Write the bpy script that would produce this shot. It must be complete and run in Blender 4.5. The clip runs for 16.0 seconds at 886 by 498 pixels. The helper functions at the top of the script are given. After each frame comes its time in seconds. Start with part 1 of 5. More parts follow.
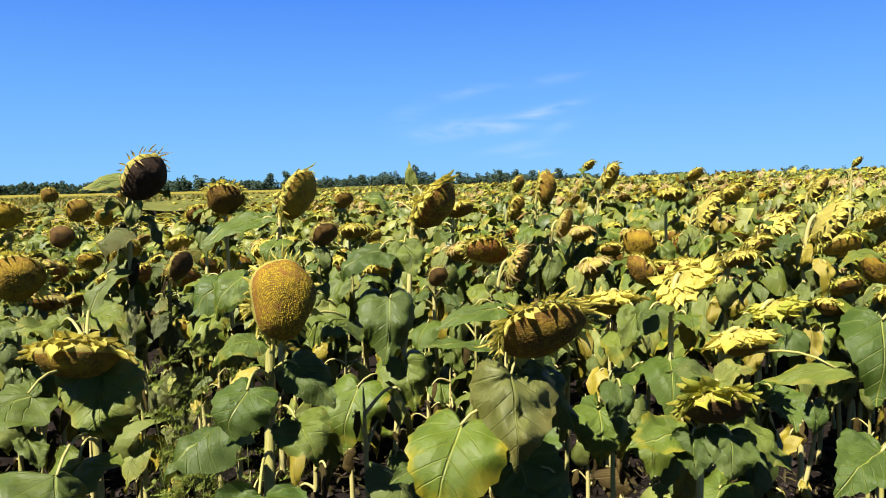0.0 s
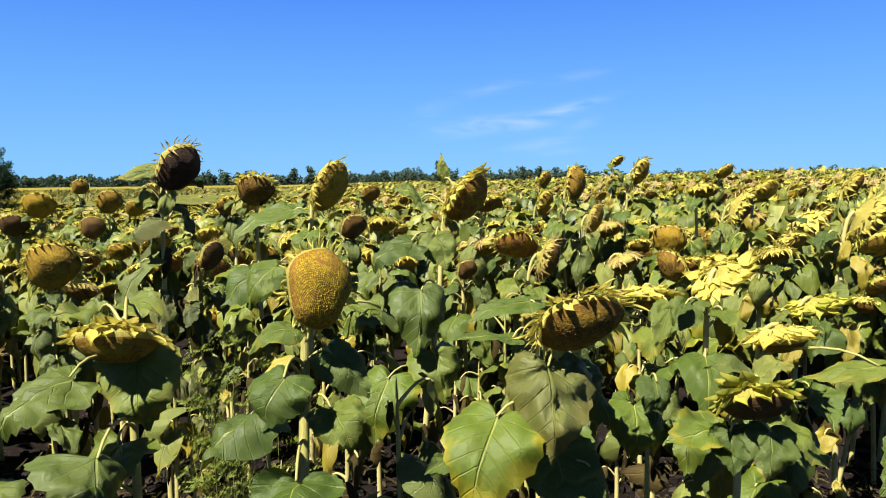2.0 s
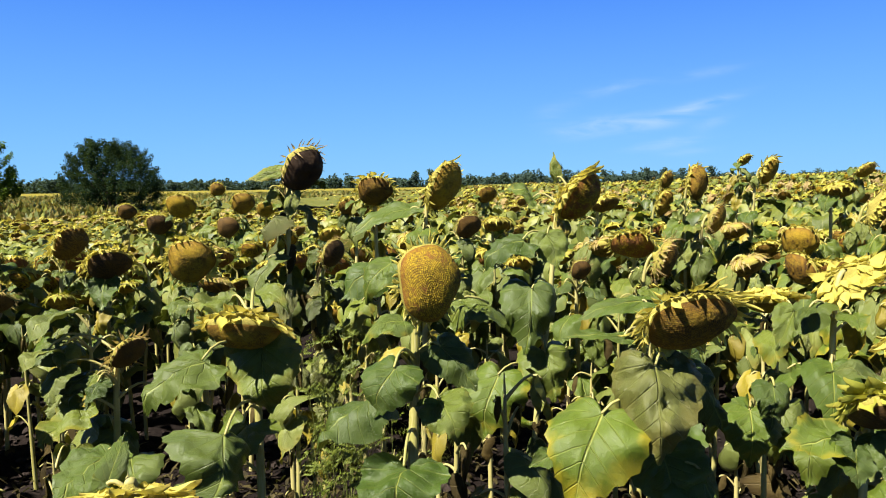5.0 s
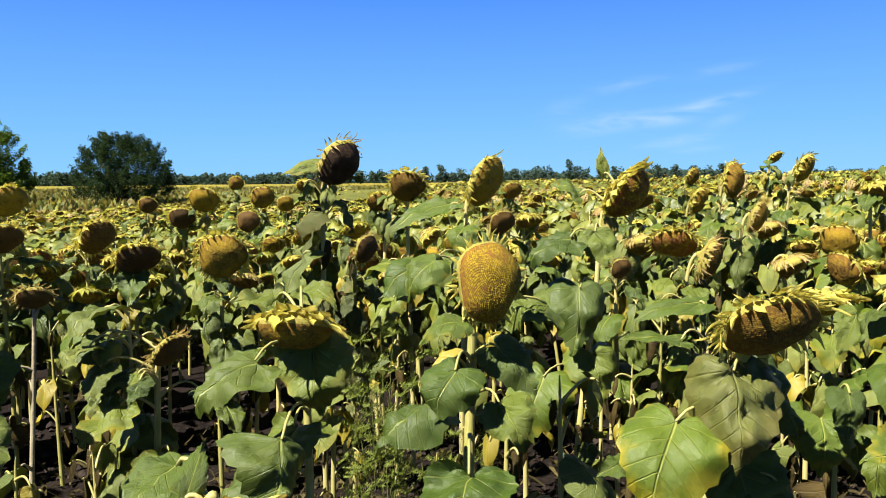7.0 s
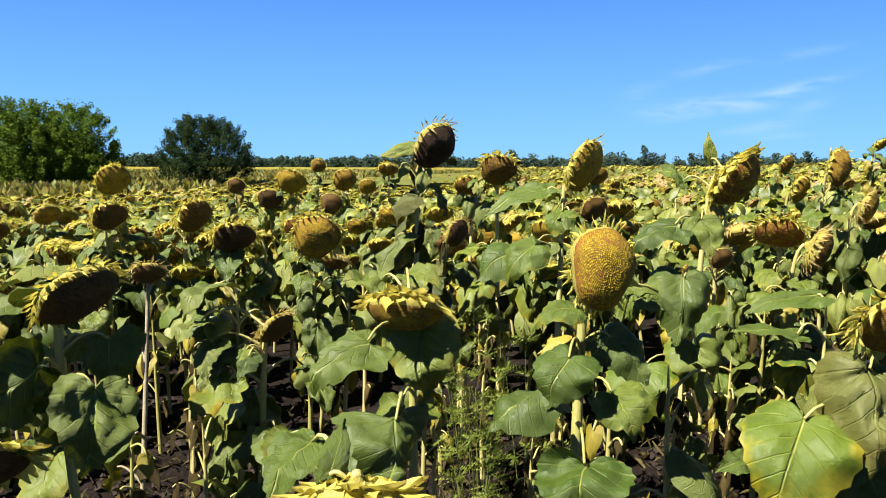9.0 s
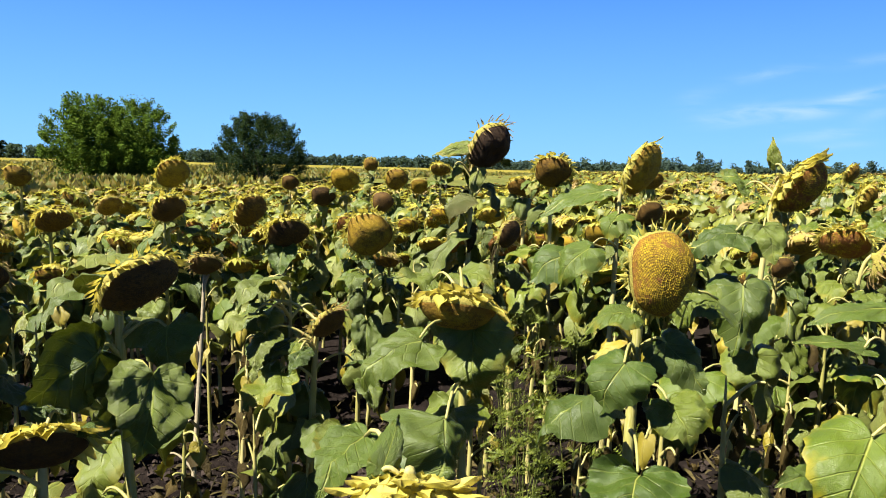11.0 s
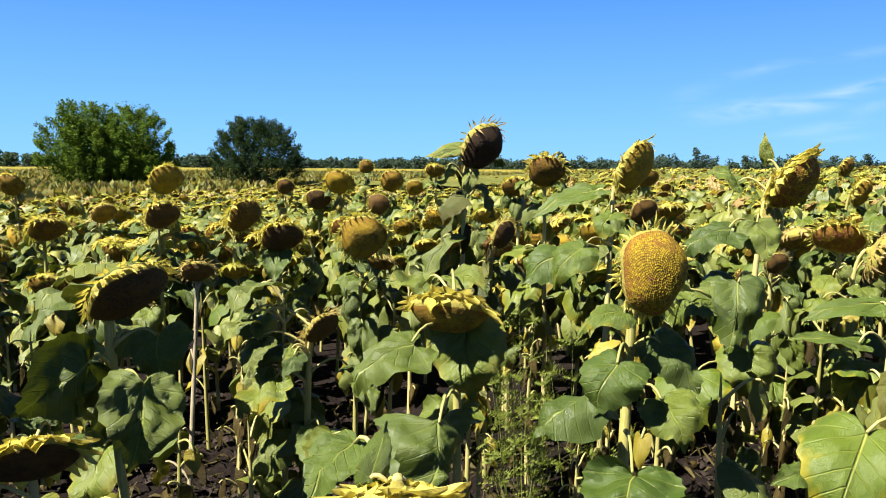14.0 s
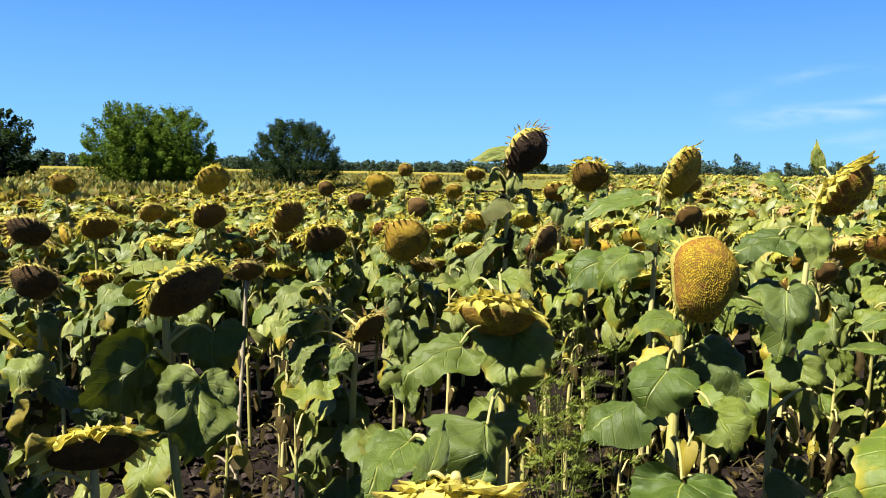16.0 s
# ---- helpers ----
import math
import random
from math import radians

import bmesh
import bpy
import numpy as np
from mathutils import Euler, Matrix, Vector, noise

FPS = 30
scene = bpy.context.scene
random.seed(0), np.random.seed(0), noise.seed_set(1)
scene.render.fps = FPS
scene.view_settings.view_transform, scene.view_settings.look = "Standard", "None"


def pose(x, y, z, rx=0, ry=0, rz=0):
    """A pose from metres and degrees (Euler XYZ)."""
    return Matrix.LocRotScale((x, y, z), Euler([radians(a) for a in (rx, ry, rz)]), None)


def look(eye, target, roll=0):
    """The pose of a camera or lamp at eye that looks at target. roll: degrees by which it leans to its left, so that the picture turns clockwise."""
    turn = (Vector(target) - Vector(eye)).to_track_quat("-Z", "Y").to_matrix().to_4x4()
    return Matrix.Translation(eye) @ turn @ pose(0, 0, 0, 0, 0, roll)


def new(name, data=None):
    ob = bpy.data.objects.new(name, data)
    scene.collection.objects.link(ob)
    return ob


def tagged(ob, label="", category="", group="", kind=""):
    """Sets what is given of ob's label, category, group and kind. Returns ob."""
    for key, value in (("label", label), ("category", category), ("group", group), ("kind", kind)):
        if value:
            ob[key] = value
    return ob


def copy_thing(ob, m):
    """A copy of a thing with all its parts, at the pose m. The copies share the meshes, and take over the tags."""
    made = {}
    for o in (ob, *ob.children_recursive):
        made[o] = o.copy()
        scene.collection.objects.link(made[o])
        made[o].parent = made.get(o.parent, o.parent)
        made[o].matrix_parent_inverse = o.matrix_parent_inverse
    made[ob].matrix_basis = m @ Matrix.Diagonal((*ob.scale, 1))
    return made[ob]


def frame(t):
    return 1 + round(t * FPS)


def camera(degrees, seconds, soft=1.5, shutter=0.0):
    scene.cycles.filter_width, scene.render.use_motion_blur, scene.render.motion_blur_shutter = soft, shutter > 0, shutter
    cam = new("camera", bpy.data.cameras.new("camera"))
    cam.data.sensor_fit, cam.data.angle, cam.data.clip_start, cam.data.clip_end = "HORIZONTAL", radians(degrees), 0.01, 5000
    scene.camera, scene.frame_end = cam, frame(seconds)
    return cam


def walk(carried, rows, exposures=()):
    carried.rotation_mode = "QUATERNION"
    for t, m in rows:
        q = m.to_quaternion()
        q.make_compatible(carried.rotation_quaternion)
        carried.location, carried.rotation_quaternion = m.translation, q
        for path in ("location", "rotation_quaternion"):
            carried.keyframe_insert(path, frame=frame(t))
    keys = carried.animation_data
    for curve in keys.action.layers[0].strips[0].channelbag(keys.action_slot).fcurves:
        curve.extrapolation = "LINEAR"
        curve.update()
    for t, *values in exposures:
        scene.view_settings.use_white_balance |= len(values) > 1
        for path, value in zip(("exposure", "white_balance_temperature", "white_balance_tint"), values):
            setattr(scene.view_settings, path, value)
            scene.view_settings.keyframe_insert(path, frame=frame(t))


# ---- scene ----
cam = camera(61.5, 16.0, soft=1.0)
PATH = [
    (0, (0.056, 0.632, 1.653), (-0.061, 2.621, 1.479), -1.1),
    (0.5, (0.065, 0.632, 1.648), (-0.009, 2.623, 1.476), -0.8),
    (1, (0.067, 0.621, 1.642), (0.025, 2.613, 1.47), -0.7),
    (1.5, (0.047, 0.632, 1.642), (-0.054, 2.621, 1.463), -0.8),
    (2, (0.018, 0.637, 1.638), (-0.158, 2.621, 1.455), -0.6),
    (2.5, (0.028, 0.628, 1.636), (-0.184, 2.608, 1.444), -0.5),
    (3, (0.036, 0.628, 1.634), (-0.207, 2.604, 1.443), -0.3),
    (3.5, (0.04, 0.618, 1.619), (-0.265, 2.583, 1.404), 0.3),
    (4, (0.061, 0.604, 1.629), (-0.31, 2.562, 1.462), -1.2),
    (4.5, (0.062, 0.588, 1.632), (-0.377, 2.531, 1.462), -1.1),
    (5, (0.054, 0.602, 1.626), (-0.437, 2.534, 1.453), -0.9),
    (7.5, (-0.135, 0.648, 1.626), (-0.649, 2.571, 1.434), -0.5),
    (8, (-0.177, 0.629, 1.624), (-0.669, 2.555, 1.411), 0.3),
    (8.5, (-0.216, 0.611, 1.621), (-0.778, 2.516, 1.396), 0.1),
    (9, (-0.201, 0.634, 1.621), (-0.891, 2.498, 1.397), 0.2),
    (9.5, (-0.179, 0.621, 1.614), (-0.914, 2.469, 1.407), 1.2),
    (10, (-0.199, 0.626, 1.614), (-1.006, 2.443, 1.396), 1.8),
    (12.5, (-0.227, 0.656, 1.609), (-1.036, 2.471, 1.382), 1.0),
    (13, (-0.225, 0.658, 1.616), (-1.064, 2.459, 1.385), 0.8),
    (13.5, (-0.22, 0.648, 1.616), (-1.059, 2.448, 1.388), 0.9),
    (14, (-0.207, 0.656, 1.617), (-1.013, 2.473, 1.397), 0.4),
    (14.5, (-0.204, 0.651, 1.62), (-1.011, 2.468, 1.404), 0.1),
    (15, (-0.213, 0.644, 1.622), (-1.027, 2.458, 1.412), 0.3),
    (15.5, (-0.222, 0.638, 1.619), (-1.068, 2.438, 1.411), 0.7),
    (16, (-0.232, 0.625, 1.616), (-1.123, 2.402, 1.405), 1.0),
]
walk(cam, [(t, look(eye, target, roll)) for t, eye, target, roll in PATH], [(0, 1.74), (5, 1.77), (9, 1.90), (16, 1.97)])

# ---- light ----
SUN_DIR = Vector((-0.33, -0.49, 0.805)).normalized()
sun_data = bpy.data.lights.new("sun", "SUN")
sun_data.energy, sun_data.angle, sun_data.color = 5.0, radians(0.55), (1.0, 0.95, 0.84)
sun = new("sun", sun_data)
sun.matrix_world = look(SUN_DIR * 50, (0, 0, 0))

world = bpy.data.worlds.new("sky")
scene.world = world
world.use_nodes = True
wt = world.node_tree
wt.nodes.clear()
w_out = wt.nodes.new("ShaderNodeOutputWorld")
w_bg = wt.nodes.new("ShaderNodeBackground")
w_sky = wt.nodes.new("ShaderNodeTexSky")
w_sky.sky_type, w_sky.sun_disc = "NISHITA", False
w_sky.sun_elevation = math.asin(SUN_DIR.z)
w_sky.sun_rotation = math.atan2(SUN_DIR.x, SUN_DIR.y)
w_sky.air_density, w_sky.dust_density, w_sky.ozone_density = 1.0, 0.2, 3.0
w_hsv = wt.nodes.new("ShaderNodeHueSaturation")
w_hsv.inputs["Saturation"].default_value = 1.08
w_bg.inputs["Strength"].default_value = 0.0465
wt.links.new(w_sky.outputs[0], w_hsv.inputs["Color"])
# the clear late-summer blue of this sky: paler towards the horizon
w_pos = wt.nodes.new("ShaderNodeTexCoord")
w_sep = wt.nodes.new("ShaderNodeSeparateXYZ")
w_height = wt.nodes.new("ShaderNodeValToRGB")
w_height.color_ramp.elements[0].color = (1.36, 3.76, 6.55, 1)
w_height.color_ramp.elements[1].position, w_height.color_ramp.elements[1].color = 0.26, (0.38, 1.62, 6.3, 1)
w_zen = w_height.color_ramp.elements.new(0.40)
w_zen.color = (0.09, 0.32, 1.2, 1)
w_top = w_height.color_ramp.elements.new(0.8)
w_top.color = (0.06, 0.20, 0.75, 1)
w_blue = wt.nodes.new("ShaderNodeMix")
w_blue.data_type = "RGBA"
w_blue.inputs["Factor"].default_value = 0.93
wt.links.new(w_pos.outputs["Generated"], w_sep.inputs[0])
wt.links.new(w_sep.outputs["Z"], w_height.inputs["Fac"])
wt.links.new(w_hsv.outputs[0], w_blue.inputs["A"])
wt.links.new(w_height.outputs["Color"], w_blue.inputs["B"])
# thin cirrus: a few slanting wisps, frayed by streaked noise
w_tc = wt.nodes.new("ShaderNodeTexCoord")
w_map = wt.nodes.new("ShaderNodeMapping")
w_map.inputs["Rotation"].default_value = (0, radians(10), 0)
w_map.inputs["Scale"].default_value = (16, 8, 75)
w_noise = wt.nodes.new("ShaderNodeTexNoise")
w_noise.inputs["Scale"].default_value = 1.0
w_noise.inputs["Detail"].default_value = 6
w_noise.inputs["Distortion"].default_value = 0.6
w_ramp = wt.nodes.new("ShaderNodeMapRange")
w_ramp.inputs["From Min"].default_value, w_ramp.inputs["From Max"].default_value = 0.30, 0.85
wt.links.new(w_tc.outputs["Generated"], w_map.inputs["Vector"])
wt.links.new(w_map.outputs[0], w_noise.inputs["Vector"])
wt.links.new(w_noise.outputs["Fac"], w_ramp.inputs["Value"])


def sky_math(op, a, b):
    node = wt.nodes.new("ShaderNodeMath")
    node.operation = op
    for n, v in enumerate((a, b)):
        if isinstance(v, (int, float)):
            node.inputs[n].default_value = v
        else:
            wt.links.new(v, node.inputs[n])
    return node.outputs[0]


def wisp(azimuth, height, slope, length, width, strength):
    """How much of one wisp of cloud covers each direction of the sky."""
    a, h, s = radians(azimuth), radians(height), radians(slope)
    c = Vector((math.sin(a) * math.cos(h), math.cos(a) * math.cos(h), math.sin(h)))
    side = Vector((math.cos(a), -math.sin(a), 0))
    up = side.cross(c)
    total = None
    for axis, size in ((side * math.cos(s) + up * math.sin(s), length), (up * math.cos(s) - side * math.sin(s), width)):
        dot = wt.nodes.new("ShaderNodeVectorMath")
        dot.operation = "DOT_PRODUCT"
        dot.inputs[1].default_value = axis / size
        wt.links.new(w_tc.outputs["Generated"], dot.inputs[0])
        q = sky_math("SUBTRACT", dot.outputs["Value"], c.dot(axis) / size)
        q = sky_math("MULTIPLY", q, q)
        total = q if total is None else sky_math("ADD", total, q)
    return sky_math("MULTIPLY", sky_math("POWER", 2.718, sky_math("MULTIPLY", total, -2.2)), strength)


cloud = 0.0
for row in (
    (-1.1, 6.9, 11, 0.065, 0.0102, 0.45),
    (5.3, 7.6, 8, 0.052, 0.0080, 0.4),
    (-2.7, 4.1, 8, 0.063, 0.0148, 1.0),
    (1.8, 4.4, 12, 0.069, 0.0148, 0.8),
    (5.2, 5.5, 13, 0.056, 0.0080, 0.75),
    (2.5, 2.7, 8, 0.059, 0.0091, 0.6),
    (4.0, 2.1, 5, 0.042, 0.0068, 0.4),
    (-5.7, 5.3, 18, 0.042, 0.0159, 0.25),
    (5.6, 4.1, 17, 0.034, 0.0102, 0.3),
):
    cloud = sky_math("ADD", cloud, wisp(*row))
w_mul = wt.nodes.new("ShaderNodeMath")
w_mul.operation = "MULTIPLY"
w_mix = wt.nodes.new("ShaderNodeMix")
w_mix.data_type = "RGBA"
w_mix.inputs["B"].default_value = (3.8, 5.0, 6.4, 1)
wt.links.new(w_ramp.outputs[0], w_mul.inputs[0])
wt.links.new(cloud, w_mul.inputs[1])
wt.links.new(w_mul.outputs[0], w_mix.inputs["Factor"])
wt.links.new(w_blue.outputs["Result"], w_mix.inputs["A"])
wt.links.new(w_mix.outputs["Result"], w_bg.inputs["Color"])
wt.links.new(w_bg.outputs[0], w_out.inputs["Surface"])


# ---- materials ----
DEEP = 0.62  # one scale for all base colours


class Nodes:
    """Short hand for building one material's node tree."""

    def __init__(self, name):
        self.mat = bpy.data.materials.new(name)
        self.mat.use_nodes = True
        self.tree = self.mat.node_tree
        self.tree.nodes.clear()
        self.out = self.tree.nodes.new("ShaderNodeOutputMaterial")

    def add(self, kind, **values):
        node = self.tree.nodes.new("ShaderNode" + kind)
        for key, value in values.items():
            if key == "op":
                node.operation = value
            else:
                node.inputs[key].default_value = value
        return node

    def link(self, a, b):
        self.tree.links.new(a, b)

    def math(self, op, a, b=0.0, clamp=False):
        node = self.add("Math", op=op)
        node.use_clamp = clamp
        for n, v in enumerate((a, b)):
            if isinstance(v, (int, float)):
                node.inputs[n].default_value = v
            else:
                self.link(v, node.inputs[n])
        return node.outputs[0]

    def span(self, value, lo, hi, to_lo=0.0, to_hi=1.0):
        node = self.add("MapRange")
        self.link(value, node.inputs["Value"])
        for key, v in (("From Min", lo), ("From Max", hi), ("To Min", to_lo), ("To Max", to_hi)):
            node.inputs[key].default_value = v
        return node.outputs[0]

    def noise(self, scale, detail=3.0, source="Object", rough=0.55):
        node = self.add("TexNoise", Scale=scale, Detail=detail, Roughness=rough)
        self.link(self.add("TexCoord").outputs[source], node.inputs["Vector"])
        return node.outputs["Fac"]

    def mix(self, fac, a, b, blend="MIX"):
        node = self.add("Mix")
        node.data_type, node.blend_type = "RGBA", blend
        for key, v in (("Factor", fac), ("A", a), ("B", b)):
            if isinstance(v, tuple):
                node.inputs[key].default_value = (*v, 1)
            elif isinstance(v, (int, float)):
                node.inputs[key].default_value = v
            else:
                self.link(v, node.inputs[key])
        return node.outputs["Result"]

    def bump(self, height, strength, distance):
        node = self.add("Bump", Strength=strength, Distance=distance)
        self.link(height, node.inputs["Height"])
        return node.outputs[0]

    def finish(self, colour, rough=0.6, normal=None, through_light=None, amount=0.3, spec=0.5):
        colour = self.mix(1.0, colour, (DEEP, DEEP, DEEP), "MULTIPLY")
        if through_light is not None:
            through_light = self.mix(1.0, through_light, (DEEP, DEEP, DEEP), "MULTIPLY")
        p = self.add("BsdfPrincipled")
        for key, v in (("Base Color", colour), ("Roughness", rough)):
            if isinstance(v, (int, float)):
                p.inputs[key].default_value = v
            elif isinstance(v, tuple):
                p.inputs[key].default_value = (*v, 1)
            else:
                self.link(v, p.inputs[key])
        p.inputs["Specular IOR Level"].default_value = spec
        if normal:
            self.link(normal, p.inputs["Normal"])
        shader = p.outputs[0]
        if through_light is not None:
            tr = self.add("BsdfTranslucent")
            if isinstance(through_light, tuple):
                tr.inputs["Color"].default_value = (*through_light, 1)
            else:
                self.link(through_light, tr.inputs["Color"])
            if normal:
                self.link(normal, tr.inputs["Normal"])
            m = self.add("MixShader")
            m.inputs[0].default_value = amount
            self.link(shader, m.inputs[1])
            self.link(tr.outputs[0], m.inputs[2])
            shader = m.outputs[0]
        self.link(shader, self.out.inputs["Surface"])
        return self.mat


def leaf_material(name, deep, fresh, edge, vein, edge_lo, edge_hi, island=False, relief=0.45, gloss=0.42, tone=(0.72, 0.74, 0.52)):
    """A leaf: u runs along the midrib from the stalk's joint to the tip, v across. Palmate veins, mottling, a yellowing margin."""
    k = Nodes(name)
    uv = k.add("UVMap")
    sep = k.add("SeparateXYZ")
    k.link(uv.outputs[0], sep.inputs[0])
    u, v = sep.outputs["X"], sep.outputs["Y"]
    av = k.math("ABSOLUTE", k.math("SUBTRACT", v, 0.5))
    rnd = k.add("NewGeometry").outputs["Random Per Island"] if island else k.add("ObjectInfo").outputs["Random"]
    big = k.noise(3.0, 4, "UV" if not island else "Object")
    small = k.noise(26.0, 5, "UV" if not island else "Object", 0.65)
    base = k.mix(k.span(k.math("ADD", k.math("MULTIPLY", rnd, 0.8), k.math("MULTIPLY", big, 0.55)), 0.25, 1.05), deep, fresh)
    base = k.mix(k.span(small, 0.42, 0.72, 0.0, 0.45), base, k.mix(0.55, base, (0.02, 0.035, 0.008)))
    if island:
        rim = k.math("MAXIMUM", k.math("MULTIPLY", av, 2.0), k.math("MULTIPLY", u, 0.95))
    else:
        margin = k.add("UVMap")
        margin.uv_map = "Rim"
        edge_sep = k.add("SeparateXYZ")
        k.link(margin.outputs[0], edge_sep.inputs[0])
        rim = edge_sep.outputs["X"]
    rim = k.math("ADD", rim, k.math("MULTIPLY", k.math("SUBTRACT", big, 0.5), 1.3))
    rim = k.math("ADD", rim, k.math("MULTIPLY", k.math("SUBTRACT", rnd, 0.5), 0.55))
    base = k.mix(k.span(rim, edge_lo, edge_hi), base, edge)
    if not island:
        # small brown blemishes
        spots = k.span(k.noise(11.0, 6, "UV", 0.75), 0.66, 0.72, 0.0, 0.75)
        base = k.mix(spots, base, (0.16, 0.095, 0.03))
    # the midrib, the side veins that leave it forward, and those of the lobes that leave the joint
    mid = k.span(k.math("ADD", av, k.math("MULTIPLY", u, 0.008)), 0.007, 0.017, 1.0, 0.0)
    q = k.math("SUBTRACT", u, k.math("MULTIPLY", av, 0.78))
    ph = k.math("FRACT", k.math("ADD", k.math("MULTIPLY", q, 5.6), 0.5))
    side = k.span(k.math("ABSOLUTE", k.math("SUBTRACT", ph, 0.5)), 0.015, 0.065, 1.0, 0.0)
    side = k.math("MULTIPLY", side, k.math("MULTIPLY", k.span(av, 0.02, 0.45, 0.85, 0.10), k.span(q, -0.06, -0.04)))
    turn = k.math("FRACT", k.math("MULTIPLY", k.math("ARCTAN2", av, u), 1.75))
    lobe = k.span(k.math("ABSOLUTE", k.math("SUBTRACT", turn, 0.5)), 0.02, 0.09, 1.0, 0.0)
    lobe = k.math("MULTIPLY", lobe, k.span(q, -0.05, -0.09, 0.0, 0.5))
    veins = k.math("MAXIMUM", mid, k.math("MAXIMUM", side, lobe))
    colour = k.mix(k.math("MULTIPLY", k.math("MAXIMUM", mid, k.math("MULTIPLY", veins, 0.5)), 0.75), base, vein)
    net = k.add("TexVoronoi", Scale=60.0)
    net.feature = "DISTANCE_TO_EDGE"
    k.link(uv.outputs[0], net.inputs["Vector"])
    h = k.math("ADD", k.math("MULTIPLY", veins, -0.9), k.math("MULTIPLY", small, 0.5))
    h = k.math("ADD", h, k.span(net.outputs["Distance"], 0.0, 0.12, 0.0, 0.16))
    h = k.math("ADD", h, k.math("MULTIPLY", k.noise(9.0, 2, "UV" if not island else "Object"), 0.9))
    normal = k.bump(h, relief, 0.0045)
    colour = k.mix(1.0, colour, tone, "MULTIPLY")
    lit = k.mix(0.55, colour, (0.24, 0.28, 0.015))
    return k.finish(colour, k.span(big, 0.3, 0.7, 0.40, 0.56), normal, lit, 0.10, gloss)


LEAF = leaf_material("leaf_green", (0.070, 0.116, 0.016), (0.218, 0.266, 0.038), (0.42, 0.33, 0.035), (0.36, 0.40, 0.12), 1.02, 1.42, relief=0.75, tone=(0.74, 0.76, 0.45))
LEAF_FRESH = leaf_material("leaf_fresh", (0.076, 0.132, 0.010), (0.165, 0.232, 0.018), (0.56, 0.43, 0.030), (0.52, 0.53, 0.14), 1.0, 1.36, relief=0.75)
LEAF_OLIVE = leaf_material("leaf_olive", (0.085, 0.112, 0.026), (0.215, 0.230, 0.062), (0.24, 0.20, 0.05), (0.30, 0.31, 0.10), 0.9, 1.4, relief=1.0, tone=(0.74, 0.74, 0.55))
LEAF_GREY = leaf_material("leaf_wilted", (0.125, 0.168, 0.030), (0.340, 0.370, 0.085), (0.46, 0.36, 0.06), (0.40, 0.42, 0.13), 1.0, 1.5, relief=0.8, tone=(0.71, 0.73, 0.52))
LEAF_YELLOW = leaf_material("leaf_yellow", (0.30, 0.23, 0.025), (0.54, 0.42, 0.04), (0.28, 0.12, 0.02), (0.55, 0.46, 0.14), 1.0, 1.5)
LEAF_DRY = leaf_material("leaf_dry", (0.055, 0.038, 0.020), (0.19, 0.13, 0.060), (0.05, 0.030, 0.012), (0.28, 0.2, 0.1), 0.8, 1.3, relief=0.7, gloss=0.1)
FIELD_LEAF = leaf_material("field_leaf", (0.084, 0.126, 0.020), (0.385, 0.390, 0.078), (0.56, 0.46, 0.06), (0.34, 0.36, 0.14), 0.95, 1.4, island=True)


def stem_material():
    k = Nodes("stem_fibre")
    rnd = k.add("ObjectInfo").outputs["Random"]
    n = k.noise(9.0, 4)
    stripes = k.add("TexNoise", Scale=1.0, Detail=3.0)
    mp = k.add("Mapping", Scale=(220, 220, 6))
    k.link(k.add("TexCoord").outputs["Object"], mp.inputs[0])
    k.link(mp.outputs[0], stripes.inputs["Vector"])
    c = k.mix(k.span(k.math("ADD", n, k.math("MULTIPLY", rnd, 0.5)), 0.5, 1.1), (0.34, 0.32, 0.075), (0.60, 0.51, 0.20))
    c = k.mix(k.span(stripes.outputs["Fac"], 0.45, 0.75, 0.0, 0.5), c, (0.60, 0.53, 0.26))
    return k.finish(c, 0.6, k.bump(stripes.outputs["Fac"], 0.4, 0.003), spec=0.3)


def dry_stem_material():
    k = Nodes("stem_dead")
    c = k.mix(k.noise(14.0, 5), (0.26, 0.21, 0.13), (0.56, 0.48, 0.32))
    return k.finish(c, 0.8, k.bump(k.noise(90.0, 4), 0.6, 0.004), spec=0.2)


def bract_material(name, a, b, tip):
    k = Nodes(name)
    rnd = k.add("ObjectInfo").outputs["Random"]
    isl = k.add("NewGeometry").outputs["Random Per Island"]
    uv = k.add("UVMap")
    sep = k.add("SeparateXYZ")
    k.link(uv.outputs[0], sep.inputs[0])
    var = k.math("ADD", k.math("MULTIPLY", rnd, 0.5), k.math("ADD", k.math("MULTIPLY", isl, 0.3), k.math("MULTIPLY", k.noise(35.0, 3), 0.35)))
    c = k.mix(k.span(var, 0.3, 0.9), a, b)
    c = k.mix(k.span(k.math("ADD", sep.outputs["X"], k.math("MULTIPLY", k.noise(50.0, 2), 0.4)), 0.95, 1.3), c, tip)
    ribs = k.add("TexWave", Scale=5.0, Distortion=1.0)
    ribs.bands_direction = "Y"
    k.link(uv.outputs[0], ribs.inputs["Vector"])
    return k.finish(c, 0.6, k.bump(ribs.outputs["Fac"], 0.25, 0.003), k.mix(0.4, c, (0.7, 0.56, 0.04)), 0.38, 0.3)


